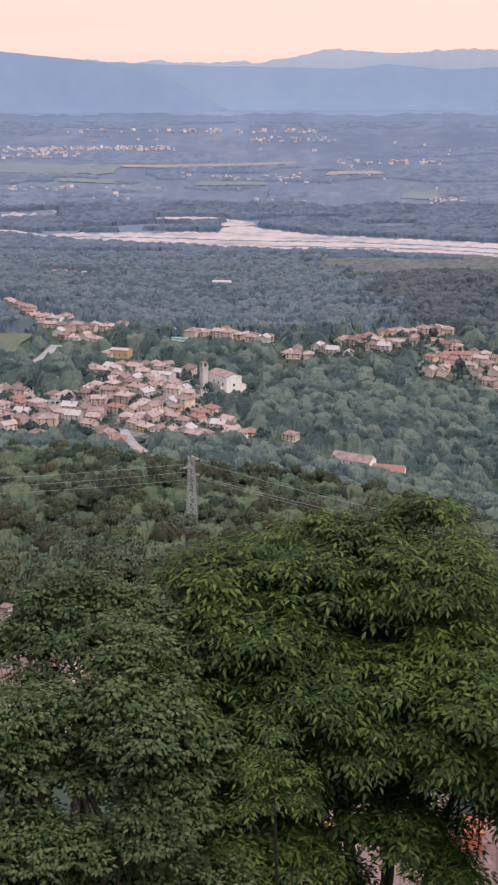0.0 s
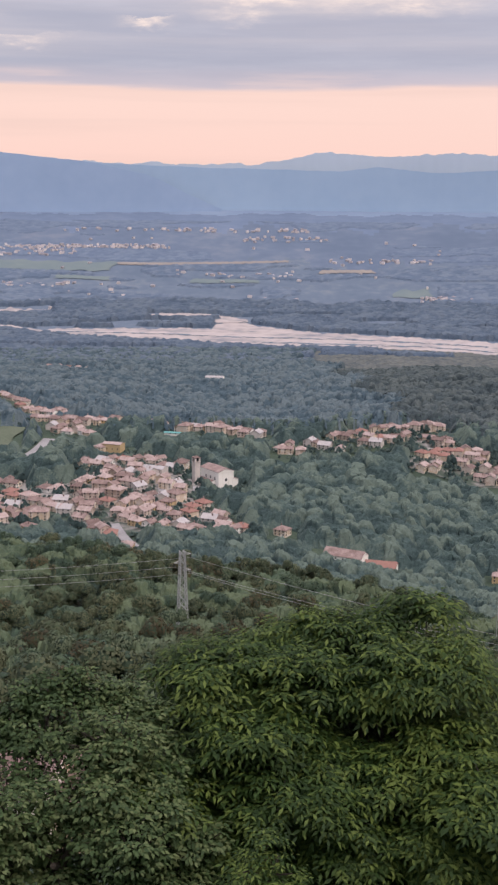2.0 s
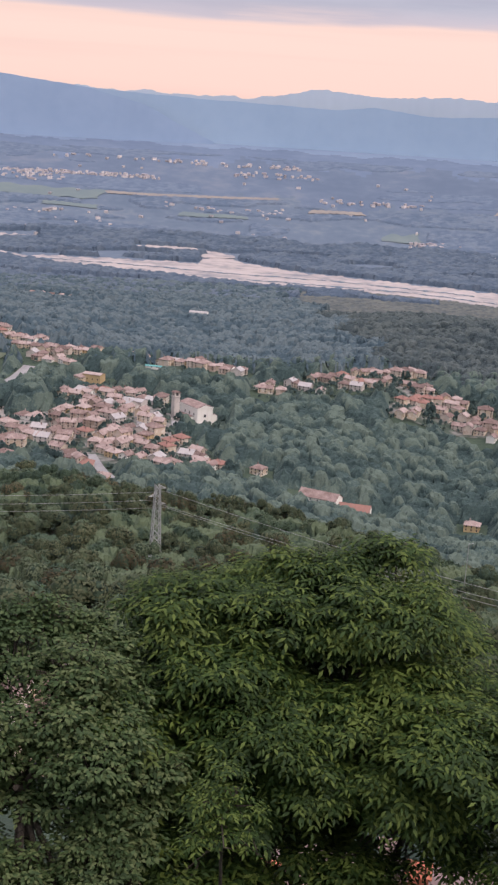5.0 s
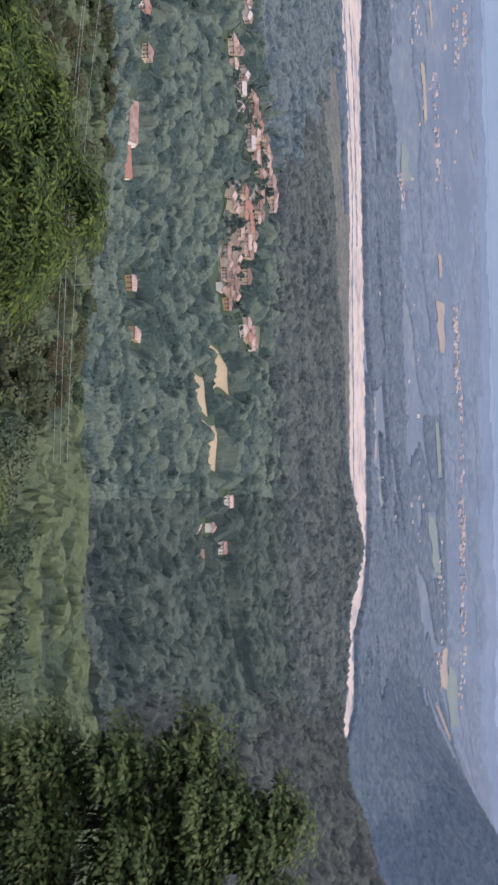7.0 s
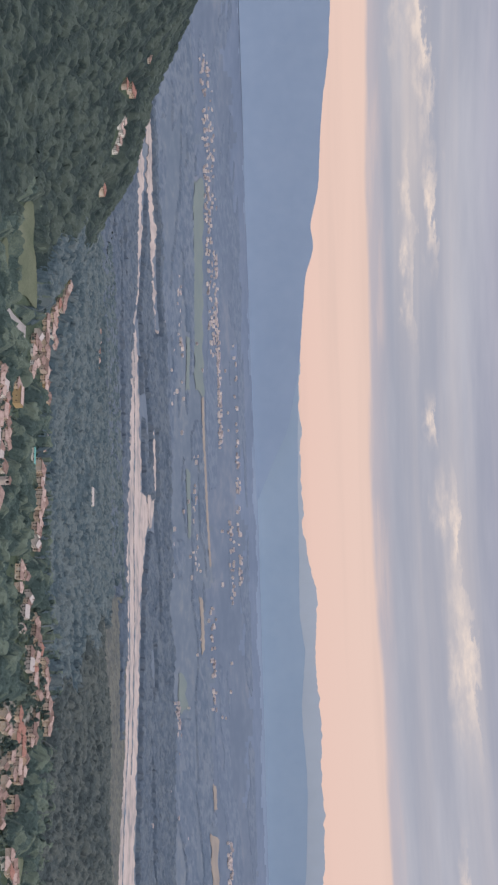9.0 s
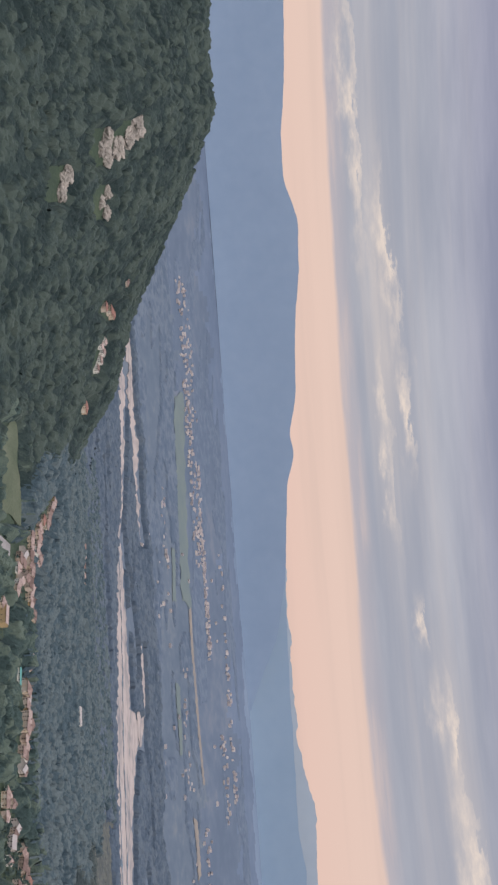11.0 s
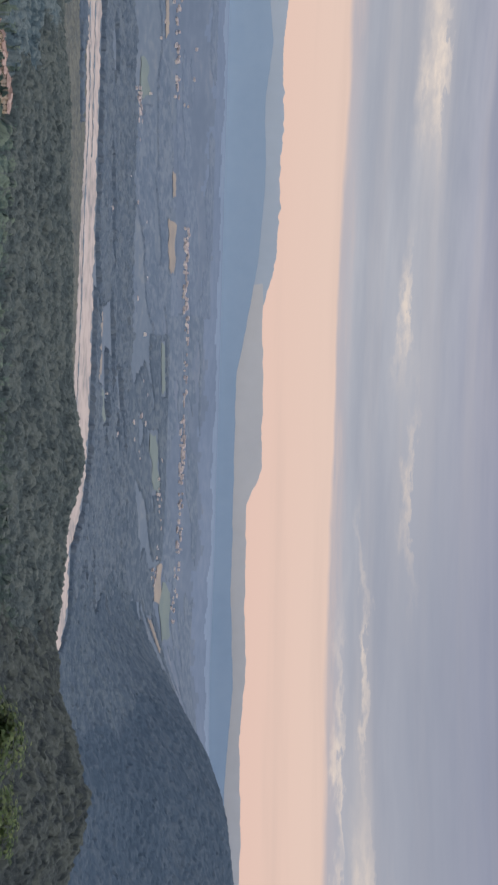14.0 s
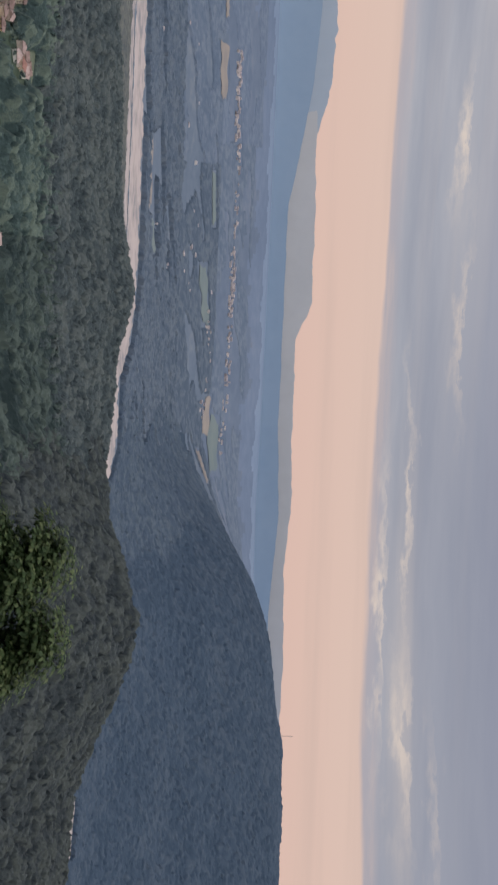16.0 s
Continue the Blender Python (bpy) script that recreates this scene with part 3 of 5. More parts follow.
ribbon("gravel_bar", [(-4.4, 3490), (-2.4, 3480), (-1.2, 3360), (0.3, 3380)], [(-4.4, 3525), (-2, 3540), (-1.2, 3520), (0.3, 3420)], M_GRAVEL, "thin pale gravel bar behind the river", "river", 2.0, 6.0)
ribbon("water", [(0.5, 2905), (4, 2880), (9, 2860), (14, 2760), (20, 2700), (27, 2640), (31, 2500)], [(0.5, 2915), (4, 2897), (9, 2872), (14, 2778), (20, 2712), (27, 2660), (31, 2530)], M_WATER, "narrow grey-blue water channel in the gravel bed", "water", 2.0, 4.0)
ribbon("water", [(-9, 3150), (-4, 3080), (0, 3010), (5, 2990), (12, 2900)], [(-9, 3160), (-4, 3095), (0, 3022), (5, 3004), (12, 2912)], M_WATER, "thin side channel of the braided river", "water", 2.0, 5.0)
ribbon("scrub", [(3.5, 2560), (5, 2420), (12, 2380), (20, 2400), (22, 2480), (24.5, 2500)], [(3.5, 2590), (5, 2700), (12, 2700), (20, 2590), (22, 2560), (24.5, 2560)], M_SCRUB, "grey-green scrub flat along the river gravel", "ground", 1.0, 8.0)
FAR_FIELDS = [     # corners by bearing and distance, dry or green, what it is
    (((14.4, 4078), (17.0, 4090), (17.1, 4150), (15.0, 4162)), 1, "pale dry field far out on the plain"),
    (((-16.4, 4090), (-6.3, 4020), (-6.1, 4112), (-16.3, 4200)), 0, "long green field far out on the plain"),
    (((-9.0, 3935), (-6.4, 3925), (-6.4, 3965), (-8.9, 3972)), 0, "small green field before the long one"),
    (((-6.0, 4085), (2.2, 4120), (2.2, 4142), (-6.0, 4112)), 1, "thin pale field strip far out on the plain"),
    (((18.9, 3110), (22.4, 3080), (22.2, 3200), (18.9, 3200)), 1, "pale gravel field beside the river"),
    (((22.7, 3140), (24.4, 3200), (24.3, 3330), (22.8, 3250)), 0, "green field beside the river"),
    (((24.9, 3930), (27.8, 3985), (27.7, 4050), (25.0, 4010)), 0, "green field on the far plain"),
    (((31.2, 4075), (33.2, 4085), (33.0, 4150), (31.4, 4150)), 1, "dry field on the far plain"),
    (((32.2, 4165), (34.9, 4150), (34.6, 4255), (32.4, 4262)), 0, "green field at the foot of the hill"),
    (((33.8, 4000), (35.4, 4050), (35.3, 4085), (33.9, 4040)), 1, "narrow dry field at the foot of the hill"),
    (((7.2, 3760), (9.2, 3790), (9.0, 3860), (7.6, 3850)), 0, "green field by a far farmstead"),
    (((3.6, 4000), (6.4, 4020), (6.2, 4050), (3.8, 4040)), 1, "dry field strip among far farms"),
    (((12.4, 4110), (13.6, 4120), (13.5, 4150), (12.5, 4148)), 1, "small dry field far out on the plain"),
    (((20.5, 4030), (23.0, 4050), (22.8, 4085), (20.6, 4070)), 0, "dull green field far out on the plain"),
    (((-2.6, 3900), (0.8, 3890), (0.8, 3925), (-2.4, 3940)), 0, "green field behind the river woods")]
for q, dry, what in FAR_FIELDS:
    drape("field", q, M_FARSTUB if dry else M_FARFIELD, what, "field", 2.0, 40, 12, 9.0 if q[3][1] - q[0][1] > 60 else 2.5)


def off_fields(b, r):
    """True where no far field or gravel bar lies."""
    ok = ~((b > -4.6) & (b < -1.0) & (r > 3455) & (r < 3545)) & ~((b > -1.4) & (b < 0.5) & (r > 3200) & (r < 3430)) & ~((b > -19.6) & (b < -9.1) & (r > 3535) & (r < 3650))
    for q, _, _ in FAR_FIELDS:
        side = np.interp(b, (q[0][0], q[1][0]), (q[0][1], q[1][1])), np.interp(b, (q[3][0], q[2][0]), (q[3][1], q[2][1]))
        ok &= ~((b > q[0][0] - 0.15) & (b < q[1][0] + 0.15) & (r > side[0] - 14) & (r < side[1] + 10))
    return ok


# ---- mountains beyond the plain ----


def mountain(name, crest, distance, depth, foot, mat, label, rough):
    b = np.arange(crest[0][0], crest[-1][0] + 0.01, 0.1)
    e = np.interp(b, *zip(*crest))
    e = np.convolve(np.pad(e, 4, mode="edge"), np.ones(9) / 9, "valid")
    e = e + rough * np.array([1.3 * noise.noise((q * 0.9, distance, 0.5)) + 0.9 * noise.noise((q * 2.1, distance, 3.5)) + 0.5 * noise.noise((q * 5.3, distance, 7.5)) for q in b])
    w = np.linspace(0, 1, 14)[None, :]
    fold = 1 - 0.08 * np.abs(np.sin(b * 0.9 + 0.6 * np.sin(b * 0.37)))[:, None] * np.sin(w * math.pi)
    top = EYE + distance * np.tan(np.radians(e))[:, None]
    r = distance - depth * (1 - w) * fold * np.clip((top - foot) / 250, 0.02, 1.5)
    z = foot + np.maximum(top - foot, 1) * w
    a = np.radians(b)[:, None]
    return tagged(new(name, solid(name, np.stack([r * np.sin(a), r * np.cos(a), z + 0 * r], -1), grid_faces(*r.shape), mat, True)), label, "mountain", kind="structure")


FAR_CREST = [(-60, 2.5), (-12, 1.9), (-3, 1.8), (0.4, 1.8), (2, 2.02), (3.1, 2.25), (4.1, 2.33), (5.6, 2.23), (7.2, 2.12), (8.8, 2.3), (11, 2.32), (13.6, 2.3), (16.4, 2.2), (17.6, 1.95), (18.7, 1.66), (21.9, 1.77), (24.6, 1.82), (26.8, 1.81), (28.1, 1.18), (32.5, 1.2), (36.2, 1.35), (39.5, 1.15), (44, 1.3), (60, 1.0)]
MID_CREST = [(-10, 1.9), (-1.8, 1.62), (2.5, 1.55), (4.6, 1.48), (6.4, 1.72), (9, 1.43), (12.5, 1.6), (16.4, 1.38), (20.5, 0.74), (22, 0.48), (27.3, 0.52), (32.5, 0.52), (37, 0.75), (41, 0.5), (60, 0.4)]
NEAR_CREST = [(-60, 4.0), (-36, 3.6), (-31, 3.4), (-29.3, 3.2), (-27.9, 3.05), (-26.1, 3.1), (-24.2, 3.65), (-21.8, 3.5), (-19.1, 3.16), (-15.9, 2.98), (-14, 2.52), (-13.1, 2.72), (-11.6, 2.22), (-9.4, 2.05), (-7, 1.8), (-5.6, 1.5), (-4.3, 1.2), (-2.4, 0.3), (-1, -0.35)]
mountain("pale_mountains", [(17, 1.5), (18.2, 1.66)] + [c for c in FAR_CREST if c[0] > 18.5], 4960, 35, 300, M_HAZYHILL, "far mountain coloured very pale grey for evening haze", 0.04)
mountain("far_mountains", [c for c in FAR_CREST if c[0] < 18.5] + [(19.5, 1.3), (22, 0.5)], 4965, 40, 300, M_FARHILL, "far mountain chain on the skyline, coloured grey-blue for haze", 0.09)
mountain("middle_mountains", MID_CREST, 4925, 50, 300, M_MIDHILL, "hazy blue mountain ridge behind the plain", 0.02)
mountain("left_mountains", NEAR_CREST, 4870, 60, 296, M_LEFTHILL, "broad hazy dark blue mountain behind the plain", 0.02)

# ---- houses ----
HOUSES = []          # places in the plan that woodland keeps clear of


def window_mesh(w, h):
    bm = boxed(-w / 2, w / 2, -0.06, 0.05, 0, h)
    me = bpy.data.meshes.new("window")
    bm.to_mesh(me)
    bm.free()
    me.materials.append(M_PANE)
    return me


WINDOW, DOORM = window_mesh(1.1, 1.5), window_mesh(1.3, 2.1)


def gable_body(w, d, h, rise):
    bm = bmesh.new()
    prism(bm, [(-w / 2, -3), (w / 2, -3), (w / 2, h), (0, h + rise), (-w / 2, h)], -d / 2, d / 2)
    return bm


def gable_roof(w, d, h, rise, out=0.6, thick=0.25):
    s = rise / (w / 2)
    bm = bmesh.new()
    x = w / 2 + out
    prism(bm, [(-x, h - out * s), (0, h + rise), (x, h - out * s), (x, h - out * s + thick), (0, h + rise + thick), (-x, h - out * s + thick)], -d / 2 - out, d / 2 + out)
    return bm


def hip_roof(w, d, h, rise, out=0.6):
    bm = bmesh.new()
    x, y, k = w / 2 + out, d / 2 + out, max(d / 2 - w / 2, 0.4)
    lo = [bm.verts.new(p) for p in ((-x, -y, h - 0.2), (x, -y, h - 0.2), (x, y, h - 0.2), (-x, y, h - 0.2))]
    up = [bm.verts.new(p) for p in ((-x, -y, h + 0.05), (x, -y, h + 0.05), (x, y, h + 0.05), (-x, y, h + 0.05))]
    r0, r1 = bm.verts.new((0, -k, h + rise)), bm.verts.new((0, k, h + rise))
    bm.faces.new(lo[::-1])
    for i in range(4):
        bm.faces.new((lo[i], lo[(i + 1) % 4], up[(i + 1) % 4], up[i]))
    bm.faces.new((up[0], up[1], r0))
    bm.faces.new((up[1], up[2], r1, r0))
    bm.faces.new((up[2], up[3], r1))
    bm.faces.new((up[3], up[0], r0, r1))
    return bm


def make_house(w, d, floors, hip, wall_mat, roof_mat, label, windows=True, name="house"):
    """A plastered house, ridge along y, standing on its own base."""
    h, rise = 0.1 + floors * 2.5, w * 0.28
    top = tagged(new(name), label, "house", "houses of the valley")
    wall = part("wall", boxed(-w / 2, w / 2, -d / 2, d / 2, -3, h) if hip else gable_body(w, d, h, rise), wall_mat, top)
    part("roof", hip_roof(w, d, h, rise) if hip else gable_roof(w, d, h, rise), roof_mat, top)
    part("chimney", boxed(w * 0.2 - 0.35, w * 0.2 + 0.35, d * 0.15, d * 0.15 + 0.8, h + rise * 0.2, h + rise + 0.9), M_TILE, top)
    if windows:
        for k in range(floors):
            z = 0.7 + k * 2.5
            for side in (-1, 1):
                for u in np.linspace(-d / 2 + 1.9, d / 2 - 1.9, 2 if d < 11 else 3):
                    o = part("window", WINDOW, None, top)
                    o.matrix_basis = pose(side * w / 2, float(u), z, 0, 0, 90)
            for u in np.linspace(-w / 2 + 1.9, w / 2 - 1.9, 2):
                o = part("window" if k or u > 0 else "door", WINDOW if k or u > 0 else DOORM, None, top)
                o.matrix_basis = pose(float(u), -d / 2, z if k or u > 0 else 0.1)
    return top


KINDS = []
for w, d, floors, hip, wall_mat, roof_mat, label in (
        (8.5, 11.5, 2, False, M_PLASTER, M_TILE, "plastered house with a faded clay tile roof"),
        (9.5, 10, 2, True, M_PLASTER, M_TILE, "square plastered house with a hipped tile roof"),
        (8, 14, 2, False, M_PLASTER, M_TILE, "long plastered house with a pinkish tile roof"),
        (11, 14, 3, True, M_PLASTER, M_TILE, "three-storey plastered house with a hipped tile roof"),
        (7.5, 10, 2, False, M_WHITE, M_TILE, "small white house with a brown tile roof"),
        (9, 11, 2, True, M_YELLOW, M_TILE, "yellow plastered house with a tile roof"),
        (8, 12, 3, False, M_PLASTER, M_TILE, "tall narrow house with a worn tile roof"),
        (11, 15, 1, True, M_WHITE, M_TILE, "low white house with a broad hipped roof"),
        (10, 12, 2, False, M_STONE, M_GREYROOF, "stone house with a grey roof"),
        (9, 12, 2, True, M_PLASTER, M_REDTILE, "plastered house with a red tile roof")):
    KINDS.append([make_house(w * 1.12, d * 1.1, floors, hip, wall_mat, roof_mat, label), False])


def place_house(kind, x, y, turn, scale=1.0):
    m = pose(x, y, float(height(x, y)), 0, 0, turn)
    proto, used = KINDS[kind]
    HOUSES.append((x, y))
    if not used:
        KINDS[kind][1] = True
        proto.matrix_basis = m
        return proto
    return copy_thing(proto, m)


PICK = [0, 1, 2, 3, 4, 0, 2, 6, 1, 7, 0, 4, 5, 8, 9, 2, 6, 1]


def row(b0, d0, b1, d1, n, kind=None):
    """A row of houses between two places, which are set to fit the camera's view."""
    n = n if n < 3 else int(n * 1.9 + 0.5)
    for i in range(n):
        u = (i + 0.5) / n if n > 1 else 0.5
        b, d = b0 + (b1 - b0) * u, d0 + (d1 - d0) * u + float(rng.uniform(-13, 13) if n > 2 else 0)
        x, y = d * math.sin(radians(b)), d * math.cos(radians(b))
        if any((x - p) ** 2 + (y - q) ** 2 < 90 for p, q in HOUSES):
            continue
        place_house(PICK[int(rng.integers(len(PICK)))] if kind is None else kind, x, y, float(rng.choice([0, 90, 180, 270]) + rng.normal(-25, 14)))


# upper hamlet along the ridge road
row(-11.68, 1600, -10.43, 1526, 3); row(-10.84, 1489, -8.02, 1463, 9); row(-10.06, 1393, -8.04, 1339, 7); row(-8.03, 1351, -3.09, 1400, 13)
row(-9.41, 1320, -7.37, 1299, 4); row(-3.09, 1292, 1.09, 1259, 10); row(-6.99, 1217, -6.30, 1210, 2, 3)
# the old town round the church
row(-7.84, 1124, -6.32, 1140, 4); row(-5.90, 1139, -3.95, 1168, 5); row(-6.89, 1093, -4.38, 1067, 7); row(-3.95, 1142, -2.9, 1125, 4); row(-3.97, 1045, -2.85, 1051, 3)
row(-8.16, 1046, -4.81, 1040, 8); row(-8.17, 1022, -4.68, 1015, 9); row(-5.96, 994, -3.14, 1001, 7); row(-7.91, 1001, -6.38, 989, 4); row(-6.26, 965, -3.01, 971, 8)
row(-5.71, 943, -3.45, 928, 6); row(-2.67, 977, -1.59, 995, 3, 9); row(-3.16, 933, -2.03, 918, 3); row(-1.59, 958, -0.60, 967, 3); row(-1.17, 932, 0.68, 925, 4); row(1.83, 929, 2.91, 931, 2)
# the spread-out quarter on the flat
row(-12.26, 1094, -11.17, 1085, 3); row(-9.82, 1058, -8.85, 1046, 2, 7); row(-11.47, 1052, -9.58, 1010, 5); row(-12.32, 1016, -9.86, 1005, 5); row(-12.35, 968, -9.89, 966, 5)
row(-10.88, 932, -10.25, 932, 1, 5); row(-9.30, 1004, -7.65, 979, 5); row(-8.09, 963, -7.61, 957, 2); row(-7.54, 934, -6.43, 910, 3); row(-6.17, 838, -5.32, 828, 1, 5)
row(-14.5, 1090, -12.6, 1075, 4); row(-14.8, 1010, -12.6, 1000, 4)
# the second village on its spur
row(1.93, 1203, 3.05, 1205, 3); row(3.32, 1220, 4.43, 1223, 3); row(4.86, 1196, 4.94, 1196, 1, 4); row(4.43, 1248, 5.81, 1262, 4); row(5.80, 1276, 8.12, 1302, 6); row(5.96, 1214, 6.92, 1227, 3)
row(6.91, 1234, 8.28, 1260, 4); row(8.40, 1288, 9.76, 1334, 3, 3); row(9.10, 1255, 10.47, 1251, 4); row(8.86, 1195, 10.77, 1214, 6, 9); row(8.89, 1165, 9.99, 1171, 4); row(10.48, 1227, 12.11, 1229, 5)
row(10.79, 1196, 12.14, 1198, 4); row(11.69, 1169, 12.18, 1165, 2); row(11.59, 1200, 13.25, 1195, 5); row(12.17, 1175, 14.39, 1157, 6); row(13.32, 1141, 13.93, 1133, 2); row(15.17, 1186, 16.66, 1203, 4); row(17.7, 1303, 17.9, 1305, 1)
# scattered farms
for b, d in ((24.1, 1105), (25.4, 1019), (25.4, 1057), (26.8, 1030), (26.4, 1095), (17.7, 1311)):
    row(b, d, b, d, 1, 4)
row(13.0, 905, 13.0, 905, 1, 5); row(15.6, 890, 15.6, 890, 1, 5)
# hamlet on the wooded hill, farms on the river terrace
row(-19.3, 1714, -17.8, 1726, 4, 4); row(-20.9, 1661, -20.3, 1750, 3, 9); row(-22, 1756, -21.9, 1766, 1, 1); row(-16.3, 1702, -15.9, 1718, 2, 9)
row(-5.8, 2285, -5.8, 2295, 1, 4); row(-10, 2454, -7.3, 2360, 3, 4); row(-12.6, 2740, -12.4, 2746, 1, 4)
row(47.7, 1480, 47.9, 1485, 1, 5)
# ---- the church and the large buildings ----


def gabled(parent, name, w, d, h, rise, wall_mat, roof_mat, m):
    wall = part(name, gable_body(w, d, h, rise), wall_mat, parent)
    wall.matrix_basis = m
    roof = part("roof", gable_roof(w, d, h, rise, 0.5), roof_mat, parent)
    roof.matrix_basis = m
    return wall


church = tagged(new("church"), "white church with a brown roof and a stone bell tower", "church")
church.matrix_basis = Matrix.Translation(at(-0.75, 1076)) @ pose(0, 0, 0, 0, 0, 33)
gabled(church, "nave", 17, 32, 16.5, 2.8, M_WHITE, M_TILE, pose(0, 16, 0))
part("pediment", boxed(-8.9, 8.9, -0.5, -0.05, 15.9, 16.6), M_WHITE, church)
for x in (-7.6, -3.2, 3.2, 7.6):
    part("pilaster", boxed(x - 0.6, x + 0.6, -0.35, -0.02, -2, 15.9), M_WHITE, church)
part("door", boxed(-1.5, 1.5, -0.12, 0.05, 0, 4.2), M_PANE, church)
part("window", boxed(-1.1, 1.1, -0.12, 0.05, 7.5, 10), M_PANE, church)
for y in (6, 14, 22):
    part("window", boxed(-8.62, -8.4, y - 0.9, y + 0.9, 8.5, 11), M_PANE, church)
gabled(church, "aisle", 6, 24, 7, 1.5, M_WHITE, M_TILE, pose(-11, 17, 0))
gabled(church, "sacristy", 8, 9, 7, 1.5, M_WHITE, M_TILE, pose(12.5, 9, 0))
tower = tagged(new("bell_tower"), "square stone bell tower with belfry openings beside the church", "tower")
tower.matrix_basis = Matrix.Translation(at(-2.24, 1080)) @ pose(0, 0, 0, 0, 0, 33)
part("shaft", boxed(-2.9, 2.9, -2.9, 2.9, -3, 21), M_STONE, tower)
part("cornice", boxed(-3.3, 3.3, -3.3, 3.3, 21.003, 21.6), M_STONE, tower)
for i in range(4):
    o = part("belfry_pier", boxed(-2.9, -1.4, -2.9, -1.4, 21.603, 25.2), M_STONE, tower)
    o.matrix_basis = pose(0, 0, 0, 0, 0, 90 * i)
# dark block as high as the piers stands in for the belfry's shade
part("belfry_shade_block", boxed(-1.4, 1.4, -1.4, 1.4, 21.603, 25.2), M_PANE, tower)
part("cap", hip_roof(6.2, 6.2, 25.4, 1.8, 0.4), M_TILE, tower)
for p in ((-2.24, 1080), (-0.75, 1076), (-1.1, 1090), (-1.4, 1100), (-0.4, 1080)):
    HOUSES.append(tuple(at(*p))[:2])


def hall(b, d, w, length, h, turn, wall_mat, roof_mat, label, rise=None):
    ob = tagged(new("hall"), label, "building")
    ob.matrix_basis = Matrix.Translation(at(b, d)) @ pose(0, 0, 0, 0, 0, turn)
    gabled(ob, "wall", w, length, h, rise or w * 0.12, wall_mat, roof_mat, pose(0, 0, 0))
    for i in range(int(length / 6)):
        o = part("window", WINDOW, None, ob)
        o.matrix_basis = pose(-w / 2, -length / 2 + 3 + 6 * i, h * 0.45, 0, 0, 90)
    for k in np.linspace(-length / 2, length / 2, int(length / 8) + 2):
        p = ob.matrix_basis @ Vector((0, float(k), 0))
        HOUSES.append((p.x, p.y))
        if d < 900:                # woodland cut back towards the eye, so the sheds stay in view
            HOUSES.append((p.x * (1 - 22 / d), p.y * (1 - 22 / d)))
    return ob


hall(-1.32, 2100, 17, 32, 13, 80, M_WHITE, M_GREYROOF, "white warehouse standing in the river woods")
hall(5.3, 884, 15, 32, 4.5, 62, M_WHITE, M_TILE, "long low shed with a faded grey-pink roof", 4.2)
hall(7.1, 872, 15, 24, 4.5, 75, M_WHITE, M_REDTILE, "low building with a red roof beside the shed", 4.2)
hall(-3.3, 1262, 7, 22, 2.5, 78, M_WHITE, M_TEAL, "small hall with a teal sheet roof")
hall(-6.3, 1212, 12, 20, 10, 70, M_YELLOW, M_TILE, "yellow apartment block with a flat-pitched tile roof")
hall(-4.6, 1085, 14, 34, 6, 70, M_STONE, M_GREYROOF, "long stone building with a grey roof in the old town")

# lanes, squares and fields
drape("town_ground", ((-12.8, 930), (-2.2, 915), (-0.6, 1110), (-12.8, 1110)), M_TOWN, "pale yards and gardens between the town houses", "ground", 0.6, 60, 40)
drape("town_ground", ((-8.2, 1095), (-2.6, 1095), (-3.2, 1190), (-7.8, 1160)), M_TOWN, "pale yards between the upper town houses", "ground", 0.7, 40, 20)
drape("town_ground", ((8.2, 1160), (13.8, 1145), (11, 1240), (7.6, 1290)), M_TOWN, "pale yards between the village houses", "ground", 0.6, 40, 20)
drape("road", ((-4.4, 1075), (-3.75, 1075), (-3.35, 1005), (-3.95, 1003)), M_ROAD, "straight grey street running through the old town", "road", 1.2)
drape("road", ((-6.6, 945), (-6.1, 945), (-4.9, 840), (-5.5, 840)), M_ROAD, "grey road leaving the town downhill", "road", 1.2)
drape("road", ((-9.7, 1290), (-9.1, 1285), (-10.9, 1165), (-11.7, 1170)), M_ROAD, "pale road climbing past the meadow", "road", 1.2)
drape("road", ((-12.5, 985), (-11.2, 1040), (-10.9, 1035), (-12.2, 975)), M_ROAD, "pale lane between the houses", "road", 1.2)
drape("square", ((-2.4, 1040), (-0.7, 1050), (-0.9, 1066), (-2.4, 1060)), M_ROAD, "pale square in front of the church", "square", 1.2)
MEADOWS = [((-15.5, 1235), (-11.0, 1250), (-10.7, 1345), (-15.5, 1345)), ((-13.8, 1160), (-11.6, 1165), (-11.5, 1215), (-13.8, 1215))]
for q in MEADOWS:
    drape("meadow", q, M_MEADOW, "sloping green meadow at the edge of the town", "meadow", 1.0, 20, 20, 7)
FIELDS = [((16.2, 1075), (18.5, 1080), (18.7, 1120), (16.4, 1105)), ((17.3, 1010), (19.8, 1015), (19.6, 1062), (17.6, 1056)), ((20, 1040), (22.8, 1040), (22.5, 1075), (20, 1075)), ((27.6, 1085), (33, 1075), (33, 1100), (27.6, 1105))]
for q in FIELDS:
    drape("field", q, M_STUBBLE, "dry tan field between wooded banks", "field", 1.0, 20, 20, 5)
drape("meadow", ((15.4, 1225), (17, 1235), (16.9, 1262), (15.5, 1270)), M_MEADOW, "small bright meadow beside the village", "meadow", 1.0)
drape("meadow", ((-0.4, 900), (2.2, 885), (2.4, 905), (-0.2, 915)), M_MEADOW, "green garden plot below the town", "meadow", 1.0)
